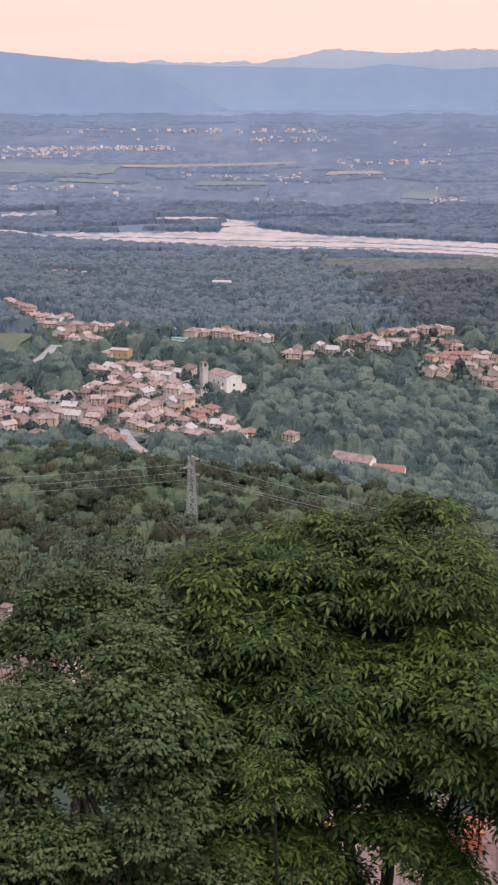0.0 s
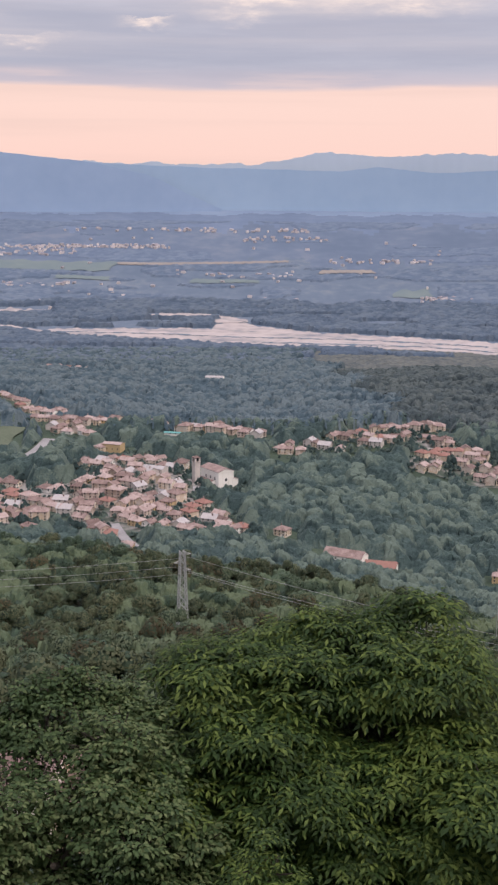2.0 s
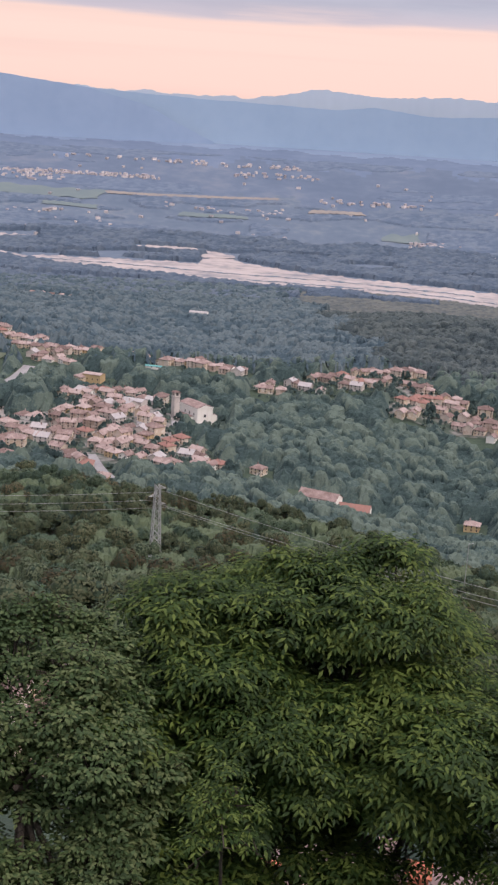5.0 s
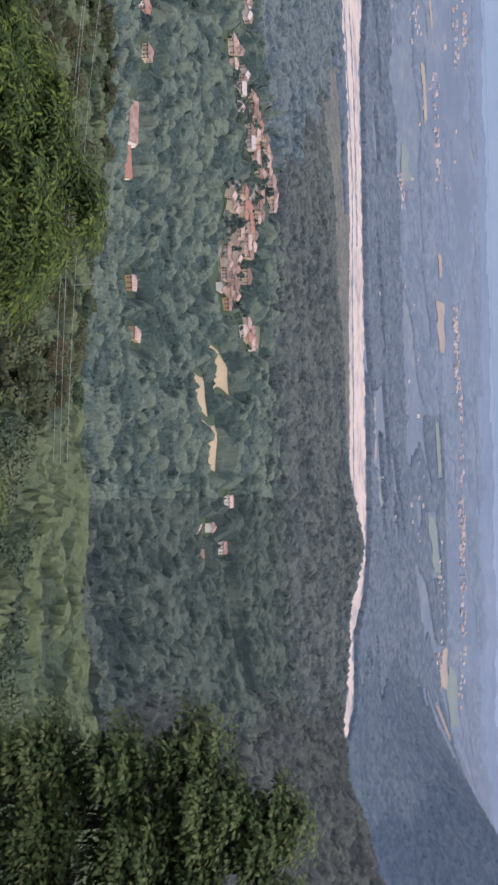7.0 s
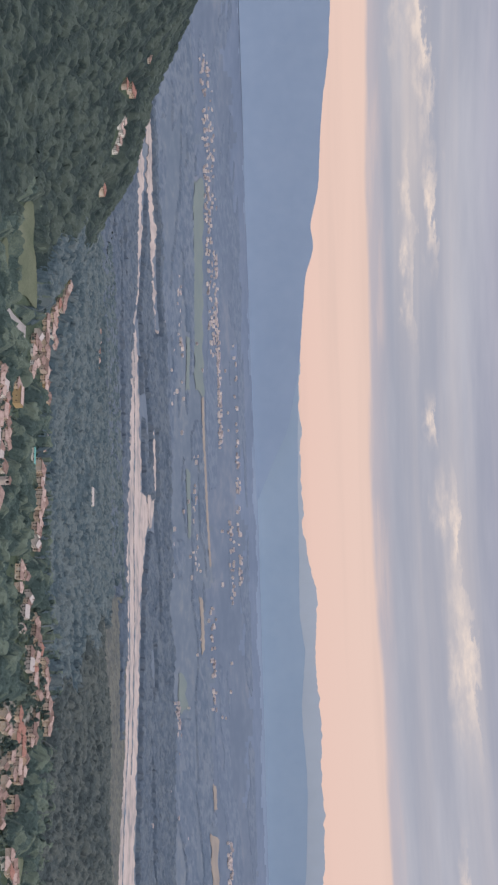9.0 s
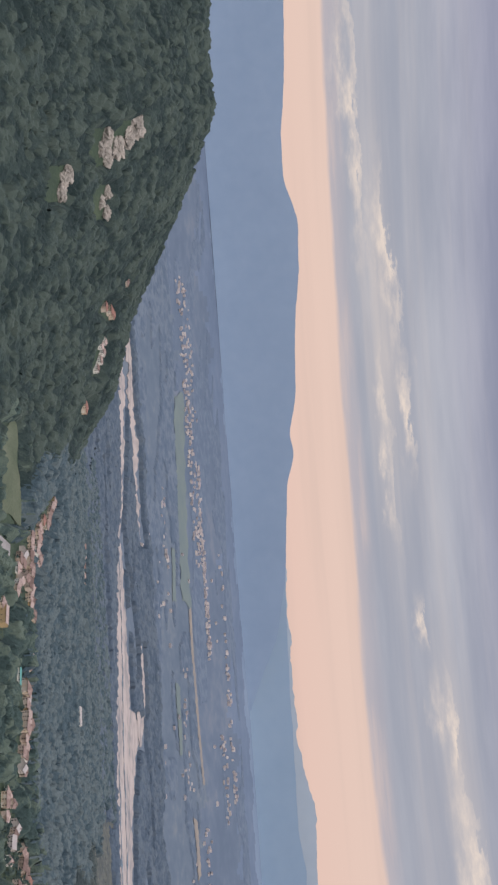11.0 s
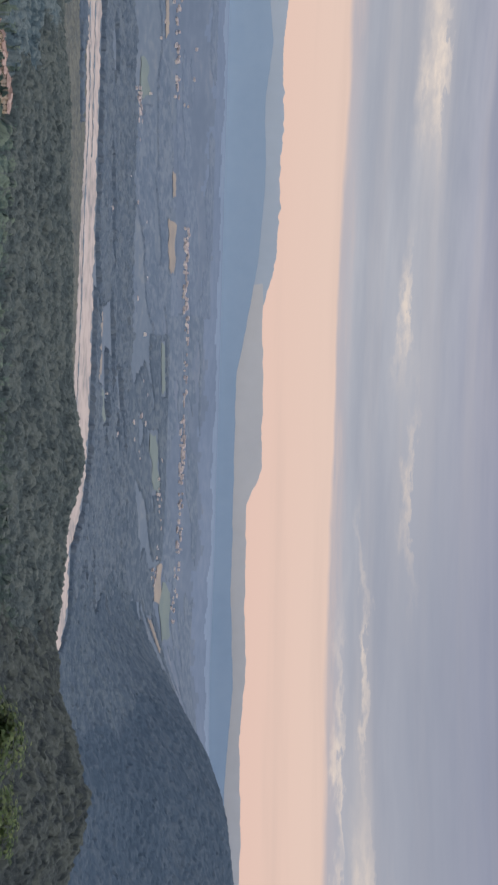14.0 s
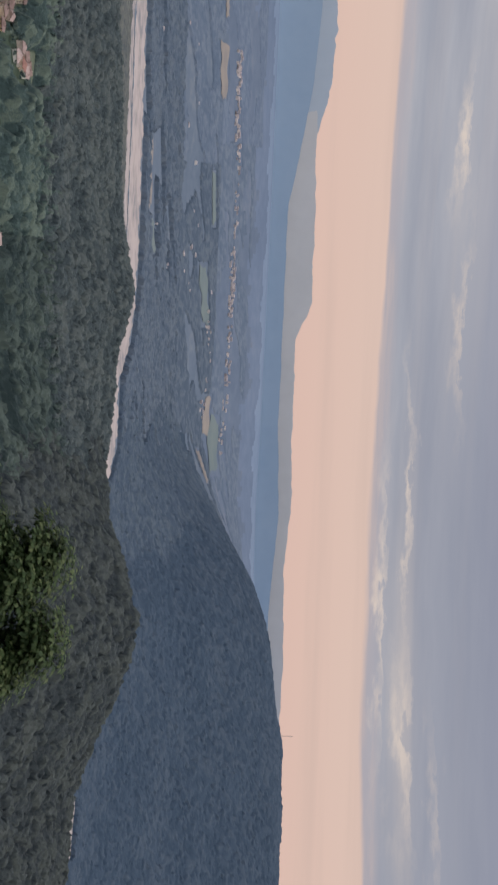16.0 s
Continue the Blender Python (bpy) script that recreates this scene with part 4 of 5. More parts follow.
OPEN = MEADOWS + FIELDS + [((15.4, 1225), (17, 1235), (16.9, 1262), (15.5, 1270)), ((-4.4, 1075), (-3.75, 1075), (-3.35, 1005), (-3.95, 1003)), ((-6.6, 945), (-6.1, 945), (-4.9, 840), (-5.5, 840)), ((-9.7, 1290), (-9.1, 1285), (-10.9, 1165), (-11.7, 1170)), ((-2.4, 1040), (-0.7, 1050), (-0.9, 1066), (-2.4, 1060)), ((-0.4, 900), (2.2, 885), (2.4, 905), (-0.2, 915))]

# rock faces on the wooded hill
for b, d, s in ((-29.1, 1575, 15), (-28.6, 1560, 11), (-28.2, 1535, 13), (-28.8, 1505, 10), (-28.35, 1500, 12), (-27.8, 1515, 9), (-27.2, 1400, 10), (-26.9, 1388, 8), (-26.3, 1380, 9), (-26.2, 1540, 8), (-25.8, 1530, 7), (-25.3, 1548, 8)):
    bm = bmesh.new()
    bmesh.ops.create_icosphere(bm, subdivisions=4, radius=1)
    for v in bm.verts:
        p = v.co.copy()
        k = 1 + 0.55 * noise.noise(p * 1.6 + Vector((b, d, 0))) + 0.4 * noise.noise(Vector((p.x * 6, p.y * 6, p.z * 1.5)) + Vector((d, b, 3))) + 0.15 * noise.noise(p * 9)
        v.co = Vector((p.x * s * 1.1, p.y * s * 0.5, p.z * s * 0.75)) * k
    o = new("rock", bpy.data.meshes.new("rock"))
    bm.to_mesh(o.data)
    bm.free()
    o.data.materials.append(M_ROCK)
    o.matrix_basis = Matrix.Translation(at(b, d, 2)) @ pose(0, 0, 0, 0, 0, -b) @ pose(0, 0, 0, -28, 0, 0)
    tagged(o, "pale bare rock face breaking through the woodland", "rock", "rock faces")
    HOUSES.append((o.matrix_basis.translation.x * (1 - 8 / d), o.matrix_basis.translation.y * (1 - 8 / d)))

# ---- woodland ----
HXY = np.array(HOUSES)


def margin(x, y, gap, front=0.0):
    """How far (metres) each place lies outside the clearings of houses, roads and fields; below nought inside. front:
    how far house clearings stretch towards the eye, to keep houses in view.
    """
    out = np.full(len(x), 99.0)
    for hx, hy in HXY:
        d = math.hypot(hx, hy)
        ux, uy = hx / d, hy / d
        along = (x - hx) * ux + (y - hy) * uy
        side = np.abs((x - hx) * uy - (y - hy) * ux)
        out = np.minimum(out, np.maximum(side - gap, np.maximum(-gap - front - along, along - gap)))
    for q in OPEN:
        p = np.array([(d * math.sin(radians(b)), d * math.cos(radians(b))) for b, d in q])
        outside, c = np.full(len(x), -99.0), p.mean(0)
        for i in range(4):
            e, f = p[i], p[(i + 1) % 4]
            s = np.sign((f[0] - e[0]) * (c[1] - e[1]) - (f[1] - e[1]) * (c[0] - e[0]))
            outside = np.maximum(outside, -((f[0] - e[0]) * (y - e[1]) - (f[1] - e[1]) * (x - e[0])) * s / np.hypot(*(f - e)))
        out = np.minimum(out, outside - 3)
    return out


def clear_of(x, y, gap, front=0.0):
    return margin(x, y, gap, front) > 0


def lump(n1, n2, seed):
    """A rough dome of leaves: a cap, two uneven rings and a skirt."""
    g = np.random.default_rng(seed)
    v, f, start = [(0, 0, 1.0 + g.normal(0, 0.06))], [], []
    for k, (n, z, r) in enumerate(((n1, 0.78, 0.55), (n2, 0.25, 0.95), (n2, -0.5, 1.02))):
        start.append(len(v))
        for i in range(n):
            a = 2 * math.pi * (i + 0.5 * k + g.normal(0, 0.12)) / n
            q = r * (1 + g.normal(0, 0.13))
            v.append((q * math.cos(a), q * math.sin(a), z + g.normal(0, 0.09)))
    for i in range(n1):
        f.append((0, start[0] + i, start[0] + (i + 1) % n1))
    for i in range(n2):
        j = (i + 1) % n2
        p, q = start[0] + int(i * n1 / n2) % n1, start[0] + int((i + 1) * n1 / n2) % n1
        f.append((p, start[1] + i, start[1] + j))
        if p != q:
            f.append((p, start[1] + j, q))
        f += [(start[1] + i, start[2] + i, start[2] + j), (start[1] + i, start[2] + j, start[1] + j)]
    return np.array(v), np.array(f)


LUMPS = [lump(4, 6, s) for s in range(12)]


def woods(name, x, y, size, mat, label, lobes=1, tall=1.0, belt=1.0):
    """Many tree crowns on the ground, one mesh."""
    z = height(x, y)
    vs, fs, base = [], [], 0
    for i in range(lobes):
        w = rng.integers(len(LUMPS), size=len(x))
        off = rng.normal(0, 0.42 if lobes > 1 else 0, (len(x), 2)) * size[:, None]
        sc = size * (rng.uniform(0.42, 0.72, len(x)) if lobes > 1 else 1.0)
        lift = size * (rng.uniform(0.55, 1.25, len(x)) if lobes > 1 else 0.5) * tall
        turn = rng.uniform(0, 6.28, len(x))
        for k, (v, f) in enumerate(LUMPS):
            s = np.nonzero(w == k)[0]
            if not len(s):
                continue
            c, n = np.cos(turn[s])[:, None], np.sin(turn[s])[:, None]
            jit = 1 + rng.normal(0, 0.1, (len(s), len(v)))
            sx = belt * rng.uniform(0.6, 1.4, (len(s), 1)) if belt != 1 else 1.0
            px = (v[:, 0] * c - v[:, 1] * n) * sc[s, None] * jit * sx + (x[s] + off[s, 0])[:, None]
            py = (v[:, 0] * n + v[:, 1] * c) * sc[s, None] * jit + (y[s] + off[s, 1])[:, None]
            pz = v[:, 2] * sc[s, None] * tall * jit + (z[s] + lift[s])[:, None]
            vs.append(np.stack([px, py, pz], -1).reshape(-1, 3))
            fs.append((f[None] + base + len(v) * np.arange(len(s))[:, None, None]).reshape(-1, 3))
            base += len(v) * len(s)
    return tagged(new(name, solid(name, np.concatenate(vs), np.concatenate(fs), mat, True)), label, "woodland", kind="stuff")


def scatter(b0, b1, r0, r1, n, even=1.0):
    """Places spread over a sector; even=1 thins them with distance, 2 spreads them evenly in the plan."""
    b = rng.uniform(b0, b1, n)
    if even == 1.5:
        r = rng.uniform(r0, r1, n)
    elif even == 1.0:
        r = np.exp(rng.uniform(np.log(r0), np.log(r1), n))
    else:
        r = np.sqrt(rng.uniform(r0 ** 2, r1 ** 2, n))
    return r * np.sin(np.radians(b)), r * np.cos(np.radians(b)), b, r


def sector(name, b0, b1, r0, r1, n, size, mat, label, lobes=1, gap=0.0, front=6.0, even=1.0, tall=1.0, keep=None, belt=1.0):
    x, y, b, r = scatter(b0, b1, r0, r1, n, even)
    ok = np.ones(n, bool)
    if keep is not None:
        ok &= keep(b, r, x, y)
    if gap:
        ok &= clear_of(x, y, gap, front)
    x, y = x[ok], y[ok]
    return woods(name, x, y, size * rng.uniform(0.7, 1.35, len(x)), mat, label, lobes, tall, belt)


off_river = lambda b, r, x, y: (b > 35.5) | (r > np.interp(b, *zip(*RIVER_FAR)) + 30) | (r < np.interp(b, *zip(*RIVER_NEAR)) - 40)
in_town = lambda b, r: ((b > -13.5) & (b < 1) & (r > 900) & (r < 1190)) | ((b > 3) & (b < 15) & (r > 1160) & (r < 1330))


def crowns(x, y, cell, seed):
    """For places in the plan: how high the crown over them bulges (0 to 1), and the crown's own random tone."""
    def rnd(i, j, k):
        v = np.sin(i * 127.1 + j * 311.7 + k * 74.7 + seed * 19.3) * 43758.5453
        return v - np.floor(v)
    gi, gj = np.floor(x / cell), np.floor(y / cell)
    best, tone = np.full(x.shape, 9.0), np.zeros(x.shape)
    for di in (-1, 0, 1):
        for dj in (-1, 0, 1):
            i, j = gi + di, gj + dj
            d = ((x / cell - i - 0.1 - 0.8 * rnd(i, j, 1)) ** 2 + (y / cell - j - 0.1 - 0.8 * rnd(i, j, 2)) ** 2) / (0.55 + 0.5 * rnd(i, j, 4)) ** 2
            near = d < best
            best, tone = np.where(near, d, best), np.where(near, rnd(i, j, 3), tone)
    return np.sqrt(np.clip(1 - best, 0, 1)), tone


def canopy(name, b0, b1, db, r0, r1, dr, mat, label, cell=9.0, tall=9.0, keep=None, gap=0.0, front=0.0, seed=1, within=None):
    """Closed woodland: one rolling sheet of crowns over the ground, open where houses, fields and roads lie."""
    b, r = np.arange(b0, b1, db), np.arange(r0, r1, dr)
    bb, rr = np.meshgrid(b, r, indexing="ij")
    bb, rr = bb + rng.uniform(-0.3, 0.3, bb.shape) * db, rr + rng.uniform(-0.3, 0.3, bb.shape) * dr
    x, y = rr * np.sin(np.radians(bb)), rr * np.cos(np.radians(bb))
    on, grown = np.ones(x.shape, bool), 1.0
    if keep is not None:
        on &= keep(bb.ravel(), rr.ravel(), x.ravel(), y.ravel()).reshape(x.shape)
    if gap:
        room = margin(x.ravel(), y.ravel(), gap, front).reshape(x.shape)
        on &= room > 0
        grown = np.clip(room / 9, 0.15, 1)
    on[:, 0] = False
    if within is None:
        on[[0, -1], :] = False
        on[:, [0, -1]] = False
    if r0 < 130:                     # low growth at the near rim
        grown = np.clip((rr - r0) / 24, 0.1, 1)
    bulge, tone = crowns(x, y, cell, seed)
    small, _ = crowns(x, y, cell * 0.37, seed + 5)
    group, _ = crowns(x, y, cell * 2.1, seed + 11)
    z = height(x, y) + np.where(on, tall * grown * (0.06 + 0.74 * bulge * (0.5 + 0.9 * tone) + 0.24 * group + 0.2 * small) + rng.normal(0, tall * 0.05, x.shape), -2.5)
    f = grid_faces(*x.shape)
    f = f[on.ravel()[f].any(1)]
    if within is not None:        # where another woodland goes on, the sheet stops with no edge
        f = f[within(bb.ravel()[f].mean(1), rr.ravel()[f].mean(1))]
    me = solid(name, np.stack([x, y, z], -1), f, mat, False)
    at_t = me.attributes.new("tone", "FLOAT", "POINT")
    at_t.data.foreach_set("value", tone.ravel().astype(np.float32))
    return tagged(new(name, me), label, "woodland", kind="stuff")


def patchy(x, y, size, seed):
    """Smooth random field between 0 and 1, with patches of about that size."""
    u, v = x / size, y / size
    i, j = np.floor(u), np.floor(v)
    f, g = u - i, v - j
    f, g = f * f * (3 - 2 * f), g * g * (3 - 2 * g)

    def rnd(a, b):
        w = np.sin(a * 127.1 + b * 311.7 + seed * 57.3) * 43758.5453
        return w - np.floor(w)
    return (rnd(i, j) * (1 - f) + rnd(i + 1, j) * f) * (1 - g) + (rnd(i, j + 1) * (1 - f) + rnd(i + 1, j + 1) * f) * g


belts = lambda x, y: 0.6 * patchy(x / 3.2, y, 120, 1) + 0.4 * patchy(x / 3.0, y, 45, 2)
lip = lambda b: 1300 + 22 * np.sin(b * 7.3) + 14 * np.sin(b * 19.1)                       # where the valley woods give way to those behind
seam = lambda r: 5.5 + (2000 - r) / 260 + 0.7 * np.sin(r / 60) + 0.3 * np.sin(r / 17)     # between the terrace and the ridge
flank = lambda r: 34 + 0.8 * np.sin(r / 70) + 0.4 * np.sin(r / 23)
foot_line = lambda x, y: 29.5 + 4.5 * patchy(x, y, 40, 3)                     # where the big hill rises from the plain
shoulder = lambda r: -15.4 + 0.9 * np.sin(r / 55) + 0.5 * np.sin(r / 19)
bank = lambda r: -13.5 + 0.8 * np.sin(r / 65) + 0.4 * np.sin(r / 21)
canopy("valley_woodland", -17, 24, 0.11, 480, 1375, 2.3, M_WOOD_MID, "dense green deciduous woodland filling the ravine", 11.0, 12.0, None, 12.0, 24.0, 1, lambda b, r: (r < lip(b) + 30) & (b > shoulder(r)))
canopy("valley_woodland", -50, -13.6, 0.2, 490, 1375, 3.2, M_WOOD_STEEP, "dense green woodland on the valley side", 11.0, 12.0, None, 12.0, 24.0, 1, lambda b, r: (r < lip(b) + 30) & (b < shoulder(r) + 0.2))
canopy("valley_woodland", 23.9, 37, 0.16, 490, 1375, 2.8, M_WOOD_STEEP, "dense green woodland on the valley side", 11.0, 12.0, None, 8.0, 16.0, 1, lambda b, r: (r < lip(b) + 30) & (b < flank(r) + 0.8))
sector("garden_trees", -14, 18, 880, 1330, 4200, 2.5, M_GARDEN, "small dark garden trees and hedges between the houses", 2, 5.2, 0.0, keep=lambda b, r, x, y: in_town(b, r))
sector("town_trees", -13.5, 15, 890, 1330, 900, 3.6, M_GARDEN, "dark garden trees standing among the houses", 3, 6.5, 2.0, keep=lambda b, r, x, y: in_town(b, r), tall=1.25)
sector("roadside_shrubs", -13, 18, 1150, 1520, 1400, 2.2, M_GARDEN, "low shrubs on the banks below the houses", 2, 6.0, 1.0)
canopy("slope_woodland", -50, -13.8, 0.25, 60, 540, 1.8, M_WOOD_SLOPE, "dark green deciduous woodland on the near slope", 10.0, 13.0)
canopy("slope_woodland", 18.8, 66, 0.25, 60, 540, 1.8, M_WOOD_SLOPE, "dark green deciduous woodland on the near slope", 10.0, 9.0)
canopy("hill_woodland", -50, -11.5, 0.12, 1250, 2000, 3.4, M_WOOD_STEEP, "dark green woodland covering the steep hill", 11.0, 12.0, None, 9.0, 30.0, 1, lambda b, r: (r > lip(b)) & (b < bank(r)))
canopy("terrace_woodland", -15.5, 9.5, 0.1, 1250, 2720, 4.6, M_WOOD_FAR, "woodland on the river terrace, tinted blue-green for haze", 11.0, 12.0, lambda b, r, x, y: (r < 2230) | ((b < seam(r)) & (r < 2700)), 10.0, 50.0, 1, lambda b, r: (r > lip(b)) & (b > bank(r) - 0.25) & ((b < seam(r) + 0.2) | (r > 2230)))
canopy("ridge_woodland", 3, 36, 0.1, 1250, 2220, 3.6, M_WOOD_LOW, "dark woodland on the low ridge above the river", 11.0, 12.0, None, 10.0, 38.0, 1, lambda b, r: (r > lip(b)) & (b > seam(r)) & (b < flank(r)))
canopy("ridge_woodland", 32, 66, 0.12, 490, 1990, 3.8, M_WOOD_RIDGE, "dark woodland on the ridge flank", 11.0, 12.0, None, 9.0, 8.0, 1, lambda b, r: b > flank(r))
hill_keep = lambda b, r, x, y: (b > foot_line(x, y) - 0.3) & ((r < 3050) | (height(x, y) - np.interp(r, *zip(*PLAIN)) > 9 + 5 * np.sin(x / 33))) & off_river(b, r, x, y) & ~((b > 50.6) & (b < 53.2) & (r > 2222) & (r < 2335))
skirt = lambda b, r: 36.5 + 3.5 * patchy(r * np.sin(np.radians(b)), r * np.cos(np.radians(b)), 130, 6) - (r - 2900) / 500
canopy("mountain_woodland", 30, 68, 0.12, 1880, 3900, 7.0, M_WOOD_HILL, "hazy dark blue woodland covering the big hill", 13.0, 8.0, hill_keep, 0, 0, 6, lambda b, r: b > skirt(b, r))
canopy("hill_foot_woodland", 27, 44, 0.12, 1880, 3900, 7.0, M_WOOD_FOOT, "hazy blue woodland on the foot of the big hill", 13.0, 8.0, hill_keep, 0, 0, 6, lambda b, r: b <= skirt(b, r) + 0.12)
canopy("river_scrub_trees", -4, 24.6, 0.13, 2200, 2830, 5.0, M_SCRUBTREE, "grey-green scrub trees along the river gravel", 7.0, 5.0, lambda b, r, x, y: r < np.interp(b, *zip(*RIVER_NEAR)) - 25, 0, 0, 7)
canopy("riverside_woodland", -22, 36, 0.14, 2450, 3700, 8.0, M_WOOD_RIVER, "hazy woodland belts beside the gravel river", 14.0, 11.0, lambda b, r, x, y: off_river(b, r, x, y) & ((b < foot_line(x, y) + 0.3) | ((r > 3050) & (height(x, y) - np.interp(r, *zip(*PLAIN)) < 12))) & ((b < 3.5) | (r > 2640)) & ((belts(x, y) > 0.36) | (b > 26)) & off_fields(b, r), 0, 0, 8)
# right of bearing 20 a darker wood colour stands in for shadow
canopy("plain_woodland", 20, 42, 0.16, 3660, 4130, 8.0, M_WOOD_RIVER, "woodland between the far fields, blue for haze and darkened for shadow", 15.0, 5.0, lambda b, r, x, y: ((b < 33) | (r > 3900)) & (belts(x, y) > 0.36) & off_fields(b, r), 0, 0, 10)
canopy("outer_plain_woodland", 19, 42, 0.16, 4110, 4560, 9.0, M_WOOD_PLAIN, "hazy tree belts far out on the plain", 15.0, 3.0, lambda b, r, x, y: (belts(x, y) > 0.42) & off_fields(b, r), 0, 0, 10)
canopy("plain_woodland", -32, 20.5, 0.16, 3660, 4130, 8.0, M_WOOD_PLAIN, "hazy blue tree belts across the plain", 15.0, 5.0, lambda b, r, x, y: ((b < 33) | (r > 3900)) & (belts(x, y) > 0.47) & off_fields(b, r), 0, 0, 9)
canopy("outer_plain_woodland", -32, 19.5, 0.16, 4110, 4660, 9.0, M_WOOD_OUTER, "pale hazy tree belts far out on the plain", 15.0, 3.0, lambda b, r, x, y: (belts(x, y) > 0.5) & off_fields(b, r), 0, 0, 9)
# sheet added to cover dark gaps where the woodland sheets end
drape("scrub", ((-3.2, 2500), (5, 2500), (4.6, 2785), (-3.2, 2880)), M_SCRUB, "grey-green sheet filling gaps between the woods and the river", "scrub", 2.5, 30, 20, 6)
drape("gravel_bar", ((50.45, 2216), (53.35, 2216), (53.35, 2342), (50.45, 2342)), M_GRAVEL, "pale gravel bank seen beyond the wooded ridge", "river", 2.0, 14, 8, 5)

# ---- settlements out on the plain ----
FAR_PLACES = []


def settle(b0, b1, r0, r1, n):
    for _ in range(2 * n):
        FAR_PLACES.append((rng.uniform(b0, b1), rng.uniform(r0, r1)))


settle(-13, -3.5, 4270, 4310, 60); settle(-16, -8, 4190, 4260, 36); settle(-22, -15, 4200, 4330, 44); settle(-9, 4, 4480, 4530, 26)
settle(5.5, 8.5, 3600, 3640, 12); settle(8.8, 10.2, 3730, 3780, 10); settle(11.5, 14.5, 3640, 3700, 12); settle(4, 9, 4120, 4160, 14)
settle(15, 19, 4260, 4310, 30); settle(19, 27, 4290, 4330, 26); settle(24, 34, 4270, 4330, 34); settle(0, 4, 4350, 4420, 14); settle(26, 33, 4020, 4080, 12)
settle(-4, 3, 3950, 4020, 10); settle(-12, -8, 3850, 3900, 8); settle(10, 30, 3300, 3900, 22); settle(-10, 10, 3500, 4400, 26)


def far_settlements():
    """Pale houses and barns far out on the plain: walls in one mesh, roofs in another."""
    body = np.array([(-1, -1, -1.2), (1, -1, -1.2), (1, 1, -1.2), (-1, 1, -1.2), (-1, -1, 1), (1, -1, 1), (1, 1, 1), (-1, 1, 1)], float)
    body_f = np.array([(4, 5, 6, 7), (0, 1, 5, 4), (1, 2, 6, 5), (2, 3, 7, 6), (3, 0, 4, 7)])
    lid = np.array([(-1.1, -1.1, 1), (1.1, -1.1, 1), (1.1, 1.1, 1), (-1.1, 1.1, 1), (0, -0.7, 1.45), (0, 0.7, 1.45), (0, 0.7, 1.45), (0, -0.7, 1.45)], float)
    lid_f = np.array([(0, 1, 4, 4), (1, 2, 5, 4), (2, 3, 5, 5), (3, 0, 4, 5)])
    out = {0: ([], []), 1: ([], [])}
    for k, (b, r) in enumerate(FAR_PLACES):
        a, w, d, h = rng.uniform(0, 3.14), rng.uniform(2.6, 4.6), rng.uniform(3.5, 9), rng.uniform(2.2, 4.0)
        p = at(b, r, 3.0)
        for i, (v, f) in enumerate(((body, body_f), (lid[:6], np.array([(0, 1, 4), (1, 2, 5), (2, 3, 5), (3, 0, 4), (1, 5, 4), (3, 4, 5)])))):
            q = np.stack([v[:, 0] * w * math.cos(a) - v[:, 1] * d * math.sin(a) + p.x, v[:, 0] * w * math.sin(a) + v[:, 1] * d * math.cos(a) + p.y, v[:, 2] * h + p.z], -1)
            out[i][0].append(q)
            out[i][1].append(f + len(v) * k)
    town = tagged(new("distant_settlement", solid("distant_settlement", np.concatenate(out[0][0]), np.concatenate(out[0][1]), M_FARWALL)), "pale houses and barns scattered over the far plain", "settlement", kind="stuff")
    part("roofs", solid("roofs", np.concatenate(out[1][0]), np.concatenate(out[1][1]), M_FARROOF), None, town)


far_settlements()

# ---- pylon, cables, lamps ----


def beam(name, pts, r, parent, mat=None):
    bm = bmesh.new()
    for a, b in pts:
        tube(bm, a, b, r, r, 4)
    return part(name, bm, mat or M_STEEL, parent)


pylon = tagged(new("pylon"), "grey steel lattice pylon rising out of the trees", "pylon")
PB = at(-2.94, 300)
pylon.matrix_basis = Matrix.Translation((PB.x, PB.y, PB.z)) @ pose(0, 0, 0, 0, 0, 20)
PH = 340 - 300 * math.tan(radians(16.75)) - PB.z
half = lambda z: 1.55 - 0.95 * z / PH
for sx, sy in ((-1, -1), (1, -1), (1, 1), (-1, 1)):
    beam("leg", [((sx * half(-1), sy * half(-1), -1), (sx * half(PH), sy * half(PH), PH))], 0.16, pylon)
levels = np.linspace(0, PH, 15)
for z0, z1 in zip(levels[:-1], levels[1:]):
    for i in range(4):
        c = [(-1, -1), (1, -1), (1, 1), (-1, 1)]
        (ax, ay), (bx, by) = c[i], c[(i + 1) % 4]
        p0, p1 = (ax * half(z0), ay * half(z0), z0), (bx * half(z1), by * half(z1), z1)
        q0, q1 = (bx * half(z0), by * half(z0), z0), (ax * half(z1), ay * half(z1), z1)
        beam("brace", [(p0, p1), (q0, q1)], 0.09, pylon)
ARMS = (PH - 1.0, PH - 3.2, PH - 5.4)
for k, z in enumerate(ARMS):
    s = -1 if k == 1 else 1
    beam("cross_arm", [((0, 0, z), (s * 2.3, 0, z)), ((0, 0, z + 1), (s * 2.3, 0, z))], 0.12, pylon)
    beam("insulator", [((s * 2.3, 0, z), (s * 2.3, 0, z - 1.0))], 0.13, pylon, M_PANE)


